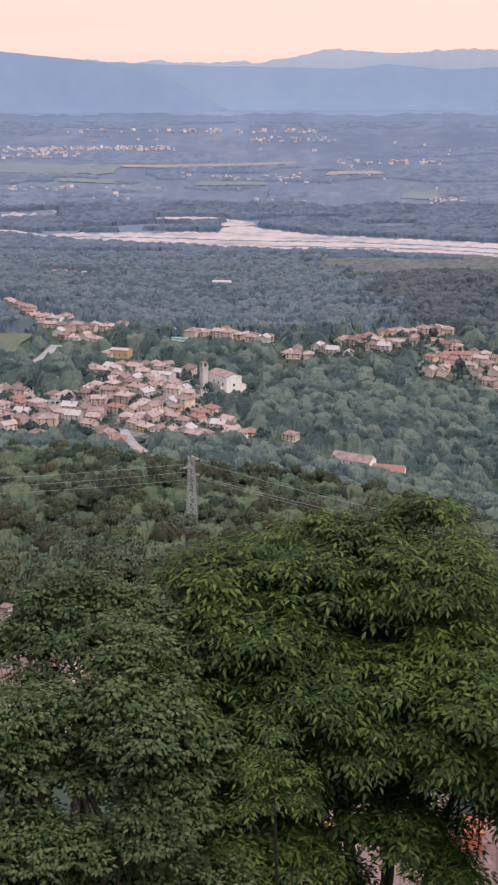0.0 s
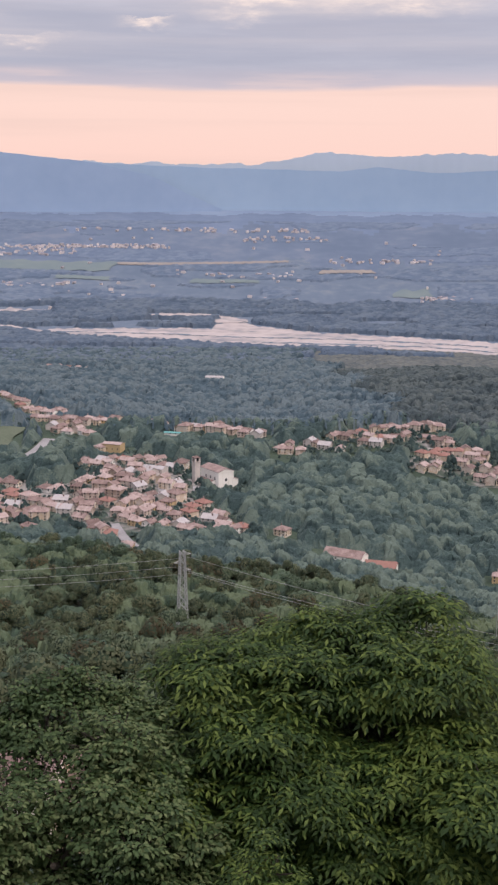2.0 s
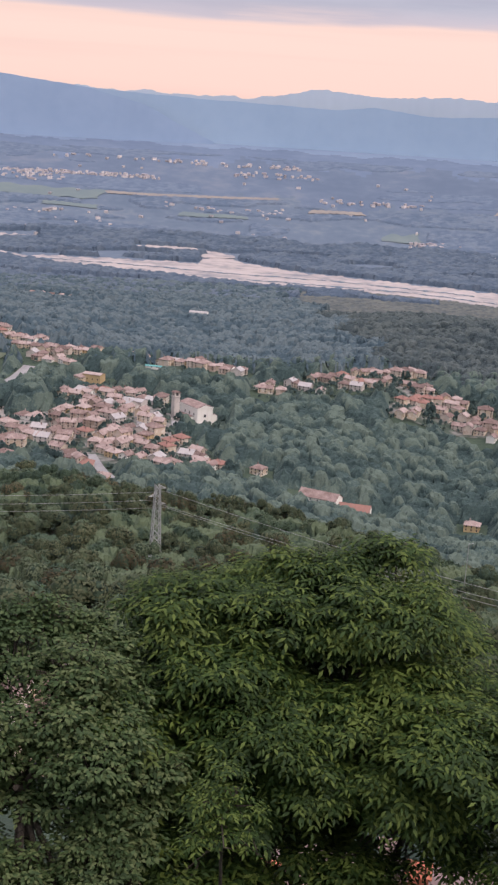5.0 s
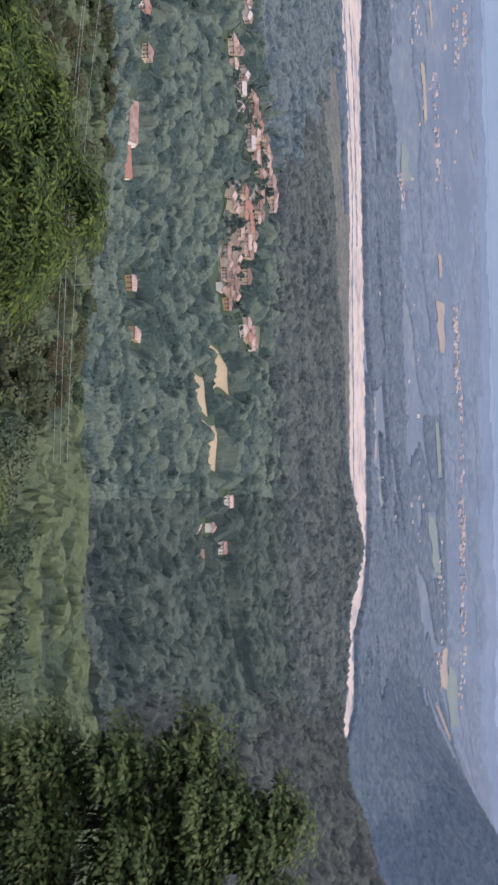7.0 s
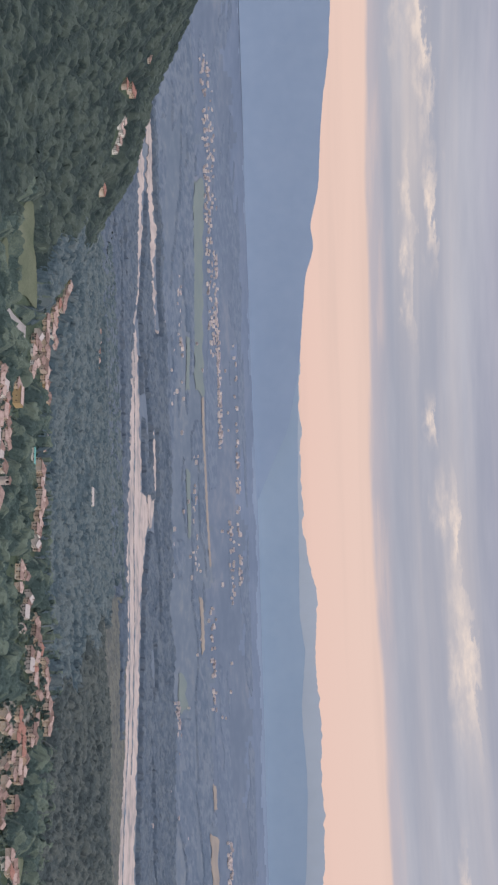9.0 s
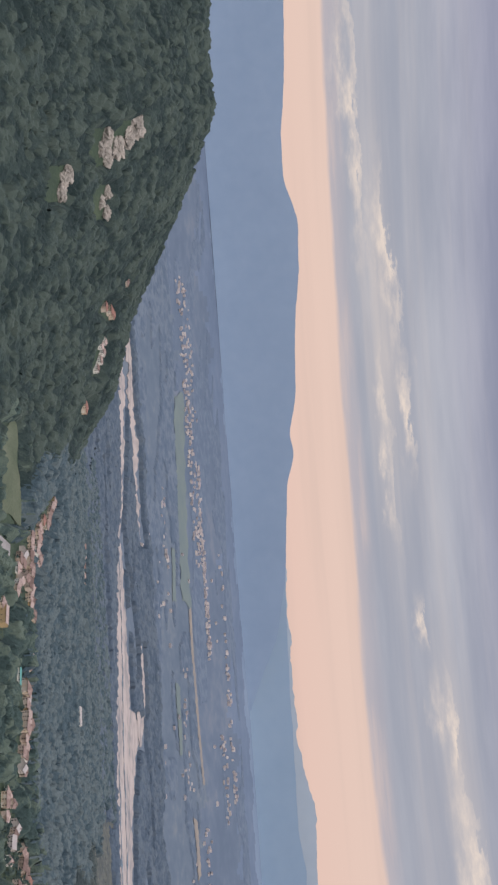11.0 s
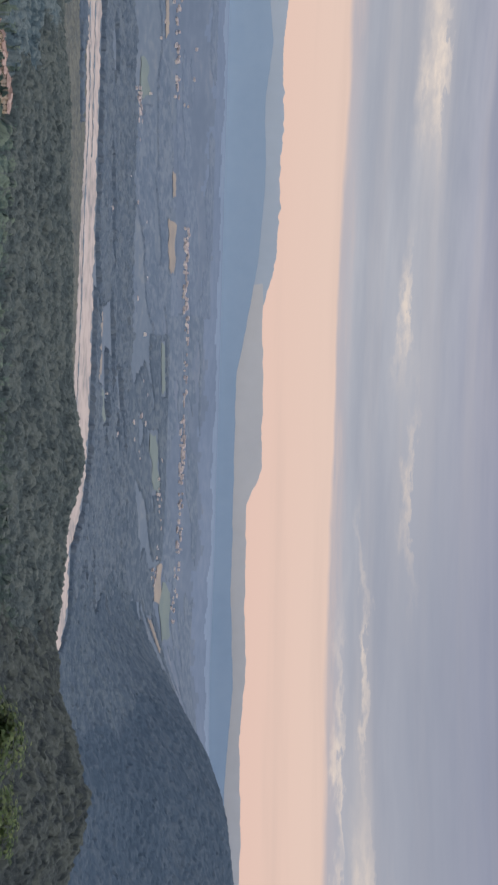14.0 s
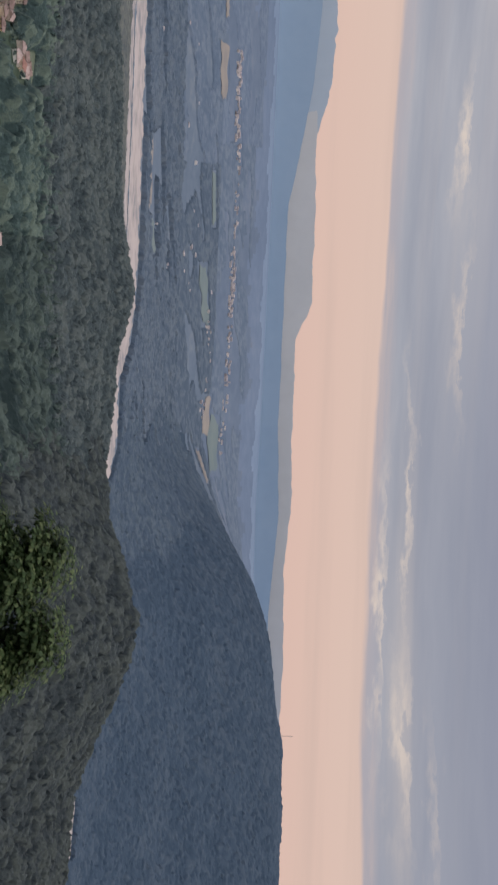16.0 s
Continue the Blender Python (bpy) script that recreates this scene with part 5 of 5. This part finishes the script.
def cable(a, b, sag):
    cu = bpy.data.curves.new("cable", "CURVE")
    cu.dimensions, cu.bevel_depth, cu.bevel_resolution = "3D", 0.045, 1
    sp = cu.splines.new("POLY")
    sp.points.add(24)
    for i in range(25):
        u = i / 24
        p = a.lerp(b, u) - Vector((0, 0, sag * 4 * u * (1 - u)))
        sp.points[i].co = (*p, 1)
    cu.materials.append(M_WIRE)
    tagged(new("power_cable", cu), "slack aluminium power cable strung from the pylon", "cable", "power cables")


for k, z in enumerate(ARMS):
    s = -1 if k == 1 else 1
    p = pylon.matrix_basis @ Vector((s * 2.3, 0, z - 1.0))
    cable(p, Vector((330 * math.sin(radians(-26)), 330 * math.cos(radians(-26)), 244 + z - PH)), 2.0)
    cable(p, Vector((205 * math.sin(radians(22)), 205 * math.cos(radians(22)), 262 + 0.6 * (z - PH))), 1.5)


def lamp_post(b, d, h, label):
    o = tagged(new("street_lamp"), label, "lamp")
    o.matrix_basis = Matrix.Translation(at(b, d))
    bm = bmesh.new()
    tube(bm, (0, 0, -1), (0, 0, h), 0.14, 0.09, 8)
    part("pole", bm, M_STEEL, o)
    bm = bmesh.new()
    tube(bm, (0, 0, h - 0.1), (1.2, 0, h + 0.15), 0.05, 0.05, 6)
    part("arm", bm, M_STEEL, o)
    part("lamp_head", boxed(0.9, 1.5, -0.12, 0.12, h + 0.1, h + 0.2), M_STEEL, o)


lamp_post(12.95, 330, 340 - 330 * math.tan(radians(18.35)) - at(12.95, 330).z, "tall grey lamp post standing among the slope trees")
lamp_post(-8.75, 100, 340 - 100 * math.tan(radians(22.9)) - at(-8.75, 100).z, "slim street lamp beside the houses below")
for b in (47.24, 54.66):
    o = tagged(new("radio_mast"), "thin radio mast on the crest of the big hill", "mast")
    o.matrix_basis = Matrix.Translation(at(b, 3680))
    beam("shaft", [((0, 0, -5), (0, 0, 45))], 0.9, o)
    beam("antenna", [((-2.5, 0, 36), (2.5, 0, 36))], 0.6, o)
# ---- trees ----


def scatter_leaves(name, at_, out, up, size, template, mat, round_to=None):
    """Leaves at many places: each lies along out, with its face towards up. round_to: the crown's own curve, which the shading follows."""
    v, f = template
    o = out / np.linalg.norm(out, axis=1, keepdims=True)
    s = np.cross(o, up)
    s /= np.linalg.norm(s, axis=1, keepdims=True) + 1e-9
    n = np.cross(s, o)
    p = at_[:, None, :] + (v[None, :, 0:1] * o[:, None, :] + v[None, :, 1:2] * s[:, None, :] + v[None, :, 2:3] * n[:, None, :]) * size[:, None, None]
    faces = (f[None] + len(v) * np.arange(len(at_))[:, None, None]).reshape(-1, f.shape[1])
    if round_to is not None:     # turn each face outwards
        inward = np.repeat((n * round_to).sum(1) < 0, len(f))
        faces = np.where(inward[:, None], faces, faces[:, ::-1])
    me = solid(name, p.reshape(-1, 3), faces, mat, round_to is not None)
    if round_to is not None:
        curve = n * np.sign((n * round_to).sum(1, keepdims=True) + 1e-9) * 0.9 + round_to * 0.6
        curve = curve / (np.linalg.norm(curve, axis=1, keepdims=True) + 1e-9)
        me.normals_split_custom_set_from_vertices(np.repeat(curve, len(v), axis=0).tolist())
    return me


LEAFLET = (np.array([(0, 0, 0), (0.42, 0.26, 0.03), (1, 0, -0.16), (0.42, -0.26, 0.03)]), np.array([(0, 3, 2, 1)]))
SPRIG = (np.array([(0, 0, 0), (0.5, 0.5, 0.08), (1, 0.05, -0.15), (0.45, -0.5, 0.05)]), np.array([(0, 3, 2, 1)]))


def norm(v):
    return v / (np.linalg.norm(v, axis=-1, keepdims=True) + 1e-9)


def unit(n):
    v = rng.normal(size=(n, 3))
    return v / np.linalg.norm(v, axis=1, keepdims=True)


def slope_tree(kind, leaf_mat, label):
    """A broad deciduous tree: trunk with limbs, and a crown of many small sprigs in rounded clumps."""
    tree = tagged(new("tree"), label, "tree", "trees on the slope")
    g = rng
    near = kind < 4
    tall, wide = g.uniform(10, 14) if near else g.uniform(10.5, 14.5), g.uniform(4.4, 6.0) if near else g.uniform(4.8, 6.6)
    bm = bmesh.new()
    tube(bm, (0, 0, -1), (0.2, 0, tall * 0.5), 0.3, 0.16, 6)
    clumps, radii = [np.array((g.normal(0, 0.6), g.normal(0, 0.6), tall * 0.8))], [g.uniform(2.2, 3.0)]
    for i in range(15):
        a, h = i * 2.4 + g.uniform(-0.5, 0.5), 0.30 + 0.036 * i + g.uniform(-0.05, 0.05)
        rad = wide * math.sqrt(max(0.05, 1 - ((h - 0.42) / 0.5) ** 2)) * g.uniform(0.5, 0.85)
        c = np.array((rad * math.cos(a), rad * math.sin(a), tall * h))
        clumps.append(c)
        radii.append(g.uniform(1.3, 2.5))
        tube(bm, (0.2, 0, tall * g.uniform(0.3, 0.5)), tuple(c), 0.09, 0.03, 3)
    part("trunk", bm, M_BARK, tree)
    P, O, U, C = [], [], [], []
    for c, r in zip(clumps, radii):
        n = int((70 if near else 48) * r * r)
        d = unit(n)
        d[:, 2] = np.abs(d[:, 2]) * 1.1 - 0.3
        d /= np.linalg.norm(d, axis=1, keepdims=True)
        P.append(c + d * r * g.uniform(0.72, 1.04, (n, 1)) * np.array((1, 1, 0.85)))
        O.append(np.cross(d, unit(n)) - np.array((0, 0, 0.3)))
        U.append(d + g.normal(0, 0.25, (n, 3)))
        C.append(d * 0.6 + norm(P[-1] - np.array((0, 0, tall * 0.42))) * 0.9)
    P, O, U, C = np.concatenate(P), np.concatenate(O), np.concatenate(U), np.concatenate(C)
    size = g.uniform(0.2, 0.38, len(P)) if near else g.uniform(0.28, 0.5, len(P))
    part("crown", scatter_leaves("crown", P, O, U, size, SPRIG, leaf_mat, C), None, tree)
    # solid dark lumps that stand in for the shaded inside of the crown
    inner_v, inner_f, base = [], [], 0
    for c, r in zip(clumps, radii):
        v, f = LUMPS[int(g.integers(len(LUMPS)))]
        inner_v.append(v * r * (0.6 if near else 0.78) + c)
        inner_f.append(f + base)
        base += len(v)
    part("inner_foliage", solid("inner_foliage", np.concatenate(inner_v), np.concatenate(inner_f), M_WOOD_NEAR, True), None, tree)
    return tree


SLOPE_KINDS = [[slope_tree(i, M_TREEDRY if i == 4 else M_TREEOLIVE if i in (5, 9) else M_TREELEAF, "brownish deciduous tree on the wooded slope" if i == 4 else "olive green deciduous tree on the wooded slope" if i in (5, 9) else "dark green deciduous tree on the wooded slope"), False] for i in range(10)]
taken = [(PB.x, PB.y)]
for _ in range(9000):
    b, r = rng.uniform(-14, 19), rng.uniform(98, 470)
    x, y = r * math.sin(radians(b)), r * math.cos(radians(b))
    if any((x - p) ** 2 + (y - q) ** 2 < 125 for p, q in taken):
        continue
    taken.append((x, y))
    k = int(rng.integers(4, 10))
    if k == 4 and rng.uniform() < 0.35:
        k = 6
    s = float(rng.uniform(0.8, 1.2))
    m = Matrix.Translation((x, y, float(height(x, y)))) @ pose(0, 0, 0, 0, 0, float(rng.uniform(0, 360)))
    proto = SLOPE_KINDS[k]
    if proto[1]:
        copy_thing(proto[0], m)
    else:
        proto[0].matrix_basis, proto[1] = m, True
    if len(taken) > 300:
        break
for _ in range(900):     # the bank to both sides of the walnut
    b, r = rng.uniform(17, 56), rng.uniform(34, 112)
    x, y = r * math.sin(radians(b)), r * math.cos(radians(b))
    if any((x - p) ** 2 + (y - q) ** 2 < 64 for p, q in taken):
        continue
    taken.append((x, y))
    m = Matrix.Translation((x, y, float(height(x, y)))) @ pose(0, 0, 0, 0, 0, float(rng.uniform(0, 360)))
    proto = SLOPE_KINDS[int(rng.integers(4))]
    if proto[1]:
        copy_thing(proto[0], m)
    else:
        proto[0].matrix_basis, proto[1] = m, True
    if len(taken) > 352:
        break


canopy("crest_woodland", -16, 21, 0.12, 96, 510, 1.6, M_WOOD_SLOPE, "dark green undergrowth and crowns between the trees of the slope", 9.0, 7.5, None, 0, 0, 2)


def polar(b, e, d):
    """A place by bearing, elevation and distance from the eye on the terrace."""
    return np.array((d * math.cos(radians(e)) * math.sin(radians(b)), d * math.cos(radians(e)) * math.cos(radians(b)), EYE + d * math.sin(radians(e))))


def limb(bm, pts, r0, r1, n=7):
    for i in range(len(pts) - 1):
        u, w = i / (len(pts) - 1), (i + 1) / (len(pts) - 1)
        tube(bm, pts[i], pts[i + 1], r0 + (r1 - r0) * u, r0 + (r1 - r0) * w, n)


def near_tree(name, label, base, stems, lobes, density, leaf, leaf_mat, pinnate=True, droop=0.5, width=LEAFLET, squash=1.0):
    """A tree by the terrace: stems, limbs to every lobe of the crown, and tufts of drooping leaves over the lobes."""
    tree = tagged(new(name), label, "tree")
    base = Vector(base)
    for top, r in stems:
        bm = bmesh.new()
        mid = base.lerp(Vector(top), 0.5) + Vector((0.08, 0.05, 0))
        limb(bm, [base - Vector((0, 0, 0.6)), base + Vector((0, 0, 0.3)), mid, Vector(top)], r, r * 0.55, 9)
        part("trunk", bm, M_BARK, tree)
    joint = [Vector(t) for t, _ in stems]
    P, O, U, S, C = [], [], [], [], []
    for c, r in lobes:
        c = np.array(c)
        start = min(joint, key=lambda q: (q - Vector(c)).length)
        bm = bmesh.new()
        sway = Vector(rng.normal(0, 0.12, 3))
        thick = 0.05 if r > 0.35 else 0.022 if r > 0.17 else 0.009
        limb(bm, [start, start.lerp(Vector(c), 0.35) + sway * 1.6, start.lerp(Vector(c), 0.7) + sway, Vector(c)], thick, thick * 0.3, 5)
        n = max(5, int(density * r * r))
        d = unit(n)
        d[:, 2] = np.where(d[:, 2] < -0.08, -d[:, 2], d[:, 2])
        lump_n = np.array([noise.noise(Vector((c + q * r) * 1.3)) for q in d])
        q = c + d * (r * (rng.uniform(0.55, 1.0, n) + 0.4 * lump_n))[:, None] * np.array((1, 1, squash))
        for i in range(0, n, 4):         # twigs that carry the tufts
            tube(bm, Vector(c), Vector(q[i]), 0.014, 0.006, 3)
        part("limb", bm, M_BARK, tree)
        k = 7 if pinnate else 12
        a = 6.283 * (np.arange(k)[None, :] + rng.uniform(0, 1, (n, 1))) / k + rng.normal(0, 0.25, (n, k))
        ring = np.stack([np.cos(a), np.sin(a), rng.uniform(-0.15, 0.45, (n, k))], -1)
        w = norm(ring + d[:, None, :] * np.array((0.7, 0.7, 0.25)))
        big = rng.uniform(0.75, 1.2, (n, k, 1)) * leaf
        up = d[:, None, :] * 0.5 + np.array((0, 0, 0.9)) + rng.normal(0, 0.2, (n, k, 3))
        if not pinnate:
            P.append(q[:, None, :] + w * big * rng.uniform(0.1, 1.6, (n, k, 1)))
            O.append(w - np.array((0, 0, droop)))
            U.append(up)
            C.append(np.broadcast_to(d[:, None, :], up.shape))
            S.append(big[..., 0])
        else:
            side = norm(np.cross(w, np.array((0, 0, 1.0))))
            for m in range(4):           # pairs of leaflets along the arching stalk, and one at its tip
                along = 0.5 + 0.8 * m
                p = q[:, None, :] + w * big * along - np.array((0, 0, 1.0)) * big * droop * 0.16 * along ** 2
                fall = np.array((0, 0, droop * (0.35 + 0.28 * m)))
                for sd in ((-1, 1) if m < 3 else (0,)):
                    P.append(p)
                    O.append(w * (0.55 + 0.12 * m) + side * sd * 0.85 - fall + rng.normal(0, 0.1, p.shape))
                    U.append(up)
                    C.append(np.broadcast_to(d[:, None, :] * 0.7 + w * 0.3 + np.array((0, 0, 0.2)), up.shape))
                    S.append(big[..., 0] * rng.uniform(0.9, 1.2, big.shape[:2]))
        # leaves inside the lobe, out of the light
        n = int(density * 6 * r * r)
        inner = unit(n)
        C.append(inner)
        P.append(c + inner * (r * rng.uniform(0, 0.72, n))[:, None] * np.array((1, 1, squash)))
        O.append(unit(n) - np.array((0, 0, 0.4)))
        U.append(unit(n) + np.array((0, 0, 0.3)))
        S.append(leaf * rng.uniform(1.0, 1.5, n))
    flat = lambda rows: np.concatenate([x.reshape(-1, 3) for x in rows])
    me = scatter_leaves("crown", flat(P), flat(O), flat(U), np.concatenate([x.ravel() for x in S]), width, leaf_mat, flat(C))
    part("crown", me, None, tree)
    return tree


NARROW = (np.array([(0, 0, 0), (0.45, 0.17, 0.03), (1, 0, -0.14), (0.45, -0.17, 0.03)]), np.array([(0, 3, 2, 1)]))


def crown_lobes(top, low, step, size, depth, skip, lift=0.0, start=-17.4):
    """Lobes of a crown in loose tiers. top: its outline by bearing; depth: distance of its face by elevation; skip: share left open."""
    out = []
    for i, e in enumerate(np.arange(start, low, -step * 0.8)):
        for b in np.arange(top[0][0] + (i % 2) * step * 0.5, top[-1][0], step):
            bj, ej = b + rng.uniform(-0.45, 0.45) * step, e + rng.uniform(-0.5, 0.5) * step
            crest = np.interp(bj, *zip(*top)) + lift
            r = rng.uniform(*size)
            room = math.degrees(r * 0.72 / 16.5)
            if ej > crest - room * 0.4 or rng.uniform() < skip:
                continue
            ej = min(ej, crest - room)
            out.append((polar(bj, ej, np.interp(-ej, *zip(*depth)) + rng.uniform(-0.4, 0.4)), r * (0.75 if crest - ej < 1.5 else 1)))
    return out


WALNUT_TOP = [(-5.2, -27.5), (-4, -25.2), (-2.6, -22.6), (-1.6, -20.9), (-0.4, -20.6), (1.0, -20.2), (2.4, -19.8), (3.2, -19.0), (4.2, -18.7), (5.0, -20.2), (5.8, -21.4), (6.8, -19.6), (8.0, -18.4), (9.4, -17.8), (10.4, -18.3), (11.0, -20.0), (11.9, -21.2), (13, -23), (15, -24.3), (17, -24.8), (19, -26.6)]
WALNUT_FACE = [(18, 17.2), (24, 16.2), (28, 15.6), (31, 16.1), (36, 17.0)]
foot = at(6.9, 17.2)
boughs = crown_lobes(WALNUT_TOP, -33.6, 2.9, (0.4, 0.9), WALNUT_FACE, 0.12)
fringe_lobes = [(polar(float(rng.uniform(-3.5, 13)), float(rng.uniform(-36.4, -33.4)), 16.4 + float(rng.uniform(-0.5, 0.5))), float(rng.uniform(0.2, 0.34))) for _ in range(30)]
crest = []
for b in np.arange(-4.6, 18.5, 0.62):      # the ragged rim: small tufts along the outline
    r = float(rng.uniform(0.2, 0.38))
    e = float(np.interp(b, *zip(*WALNUT_TOP))) - math.degrees(r / 17.2) - float(rng.uniform(0, 0.7))
    crest.append((polar(b + float(rng.uniform(-0.3, 0.3)), e, 17.0 + float(rng.uniform(-0.5, 0.3))), r))
behind = [(polar(b, e, 18.2), 1.0) for b in (-1.5, 1.5, 4.6, 7.7, 10.8, 13.6) for e in (-23.2, -26.2, -29.2) if e < np.interp(b, *zip(*WALNUT_TOP)) - 3]
behind += [(polar(b, e, 18.0), 0.7) for b in (-2.5, 0.2, 2.6) for e in (-32, -34)] + [(polar(b, -32, 18.0), 0.6) for b in (4.6, 6.6, 8.2)]
near_tree("walnut_tree", "large walnut tree with drooping fresh green leaves below the terrace", foot,
          [(polar(4.5, -29.5, 17.4), 0.14), (polar(8.2, -28.5, 17.4), 0.15), (polar(11.5, -31.5, 17.4), 0.07)],
          boughs + crest + behind + fringe_lobes, 88, 0.118, M_LEAF, True, 0.5, NARROW, 0.72)
foot = at(-8.5, 14.6)
BUSH_TOP = [(-17, -25.6), (-13.5, -25.4), (-12.2, -25.0), (-11.2, -23.8), (-9.8, -22.9), (-8.4, -23.3), (-6, -23.6), (-4.4, -24.6), (-3, -26.5), (-2.0, -29)]
shoots = []
for b in np.arange(-13, -3, 0.42):         # thin upright shoots that stand out of the bush
    e = float(np.interp(b, *zip(*BUSH_TOP)))
    for k in range(int(rng.integers(1, 5))):
        shoots.append((polar(b + float(rng.uniform(-0.2, 0.2)), e - 0.5 + 0.42 * k, 15.4), float(rng.uniform(0.09, 0.16))))
near_tree("hazel_bush", "tall leafy bush with dull green leaves and thin upright shoots", foot,
          [(polar(-9.5, -31, 15.0), 0.05), (polar(-6.0, -30.5, 15.2), 0.05), (polar(-12.5, -31, 15.2), 0.05)],
          crown_lobes(BUSH_TOP, -40, 2.1, (0.32, 0.62), [(24, 15.5), (29, 14.8), (33, 15.1), (40, 16)], 0.07, 0.0, -22.5) + shoots,
          270, 0.08, M_LEAF_B, False, 0.3, LEAFLET, 0.9)
foot = at(1.35, 12.2)
near_tree("sapling", "slender pale green sapling with one thin stem", foot, [(polar(1.35, -32.4, 12.2), 0.03)],
          [(polar(b, e, 12.2), r) for b, e, r in ((1.4, -30.6, 0.17), (0.7, -31.5, 0.2), (2.1, -31.6, 0.2), (1.3, -32.4, 0.24), (0.4, -33.2, 0.16), (2.3, -33.3, 0.17))],
          80, 0.072, M_LEAF, True, 0.5, NARROW)
foot = at(20.5, 15.5)
near_tree("roadside_bush", "leafy green bush growing on the slope", foot, [(polar(20.5, -31, 15.6), 0.07)],
          [(polar(b, e, d), r) for b, e, d, r in ((19.6, -26.4, 15.6, 0.7), (22.2, -27.2, 15.6, 0.8), (18.6, -29.6, 15.2, 0.8), (21.4, -30.6, 15.2, 0.9), (24.4, -29.6, 15.6, 0.9), (19.4, -33.8, 15, 0.8), (23.4, -34.4, 15, 0.9))],
          95, 0.115, M_LEAF, True, 0.6, NARROW)
foot = at(41, 25.5)
near_tree("slope_tree", "green broadleaved tree whose top reaches up from the slope", foot, [(polar(39.6, -14.5, 25.5), 0.13), (polar(43.8, -14.5, 25.5), 0.12)],
          [(polar(b, e, d), r) for b, e, d, r in ((39.4, -10.9, 25.5, 0.9), (38.7, -12.9, 25.2, 0.6), (40.8, -12.0, 25.2, 0.8), (43.4, -10.9, 25.5, 0.85), (44.8, -12.3, 25.4, 0.8), (42.0, -14.8, 25, 0.9), (39.4, -14.6, 25, 1.2), (44.4, -15, 25, 1.2), (36.6, -15, 25.4, 1.0), (41.6, -17.5, 25, 1.4), (37.5, -18.5, 25, 1.2), (46, -18.5, 25, 1.2))]
          + [(polar(b + (e % 2), e, 25.2), 1.15) for b in (37, 40.6, 44.2) for e in (-22, -25.5, -29, -32.5)],
          190, 0.15, M_LEAF_B, False, 0.45)

# ---- houses just below the terrace ----
drape("yard", ((-14, 27), (9, 27), (10, 40), (-14, 42)), M_YARD, "pale paved yard in front of the lower house", "yard", 0.25, 20, 10)


def lower_house(b, d, w, length, eave, turn, roof_mat, label):
    o = tagged(new("house"), label, "house")
    o.matrix_basis = Matrix.Translation(at(b, d)) @ pose(0, 0, 0, 0, 0, turn)
    rise = w * 0.2
    part("wall", gable_body(w, length, eave, rise), M_PLASTER, o)
    roof = part("roof", gable_roof(w, length, eave, rise, 0.6, 0.18), M_OLDTILE, o)
    stack = part("chimney", boxed(1.2, 1.9, 1, 1.7, eave + rise * 0.3, eave + rise + 1.0), M_STONE, o)
    cap = part("chimney_cap", boxed(1.1, 2.0, 0.9, 1.8, eave + rise + 1.003, eave + rise + 1.12), M_OLDTILE, o)
    for u in np.linspace(-length / 2 + 1.6, length / 2 - 1.6, 4):
        q = part("window", WINDOW, None, o)
        q.matrix_basis = pose(-w / 2, float(u), 1.0, 0, 0, 90)
    return o, roof, w, length, eave, rise


lower_house(-12.4, 86, 9, 12, 8.0, 70, M_TILE, "house with a pinkish tile roof and a chimney below the terrace")
lower_house(-6.8, 84, 9, 13, 5.2, 80, M_TILE, "house with a faded tile roof half hidden by leaves")
low, low_roof, lw, ll, le, lrise = lower_house(12.2, 44, 9, 14, 3.6, 78, M_TILE, "low house with pale pink roof tiles under the walnut tree")
tile_bm = bmesh.new()
prism(tile_bm, [(-0.24, 0.0), (-0.12, 0.09), (0.0, 0.11), (0.12, 0.09), (0.24, 0.0), (0.0, 0.03)], -0.24, 0.24)
tile_me = bpy.data.meshes.new("tile")
tile_bm.to_mesh(tile_me)
tile_bm.free()
tile_me.materials.append(M_OLDTILE)
for j in range(15):      # terracotta ridge tiles and a small brick chimney
    bm = bmesh.new()
    prism(bm, [(-0.2, -0.06), (-0.12, 0.10), (0.0, 0.15), (0.12, 0.10), (0.2, -0.06)], -0.22, 0.22)
    o = part("ridge_tile", bm, M_TERRACOTTA, low)
    o.matrix_basis = pose(0, 0.9 + 0.42 * j, le + lrise + 0.24, 2.5 * (-1) ** j, 0, 0)
stack = part("brick_chimney", boxed(-0.42, 0.42, -0.5, 0.35, le + lrise - 0.6, le + lrise + 1.05), M_TERRACOTTA, low, "orange brick chimney")
bm = bmesh.new()
prism(bm, [(-0.6, 0), (0.6, 0), (0.6, 0.08), (0, 0.42), (-0.6, 0.08)], -0.62, 0.5)
o = part("chimney_roof", bm, M_TERRACOTTA, low)
o.matrix_basis = pose(0, 0, le + lrise + 1.06)
lean_angle = math.degrees(math.atan2(lrise, lw / 2))
for i in range(11):
    for j in range(27):
        x = -(0.25 + 0.46 * i)
        o = part("tile", tile_me, None, low_roof)
        o.matrix_basis = pose(x, -ll / 2 - 0.4 + 0.55 * j, le + lrise * (1 + x / (lw / 2)) + 0.19, 0, 0, 0) @ pose(0, 0, 0, 0, -lean_angle, 0) @ pose(0, 0, 0, 0, 0, 90)
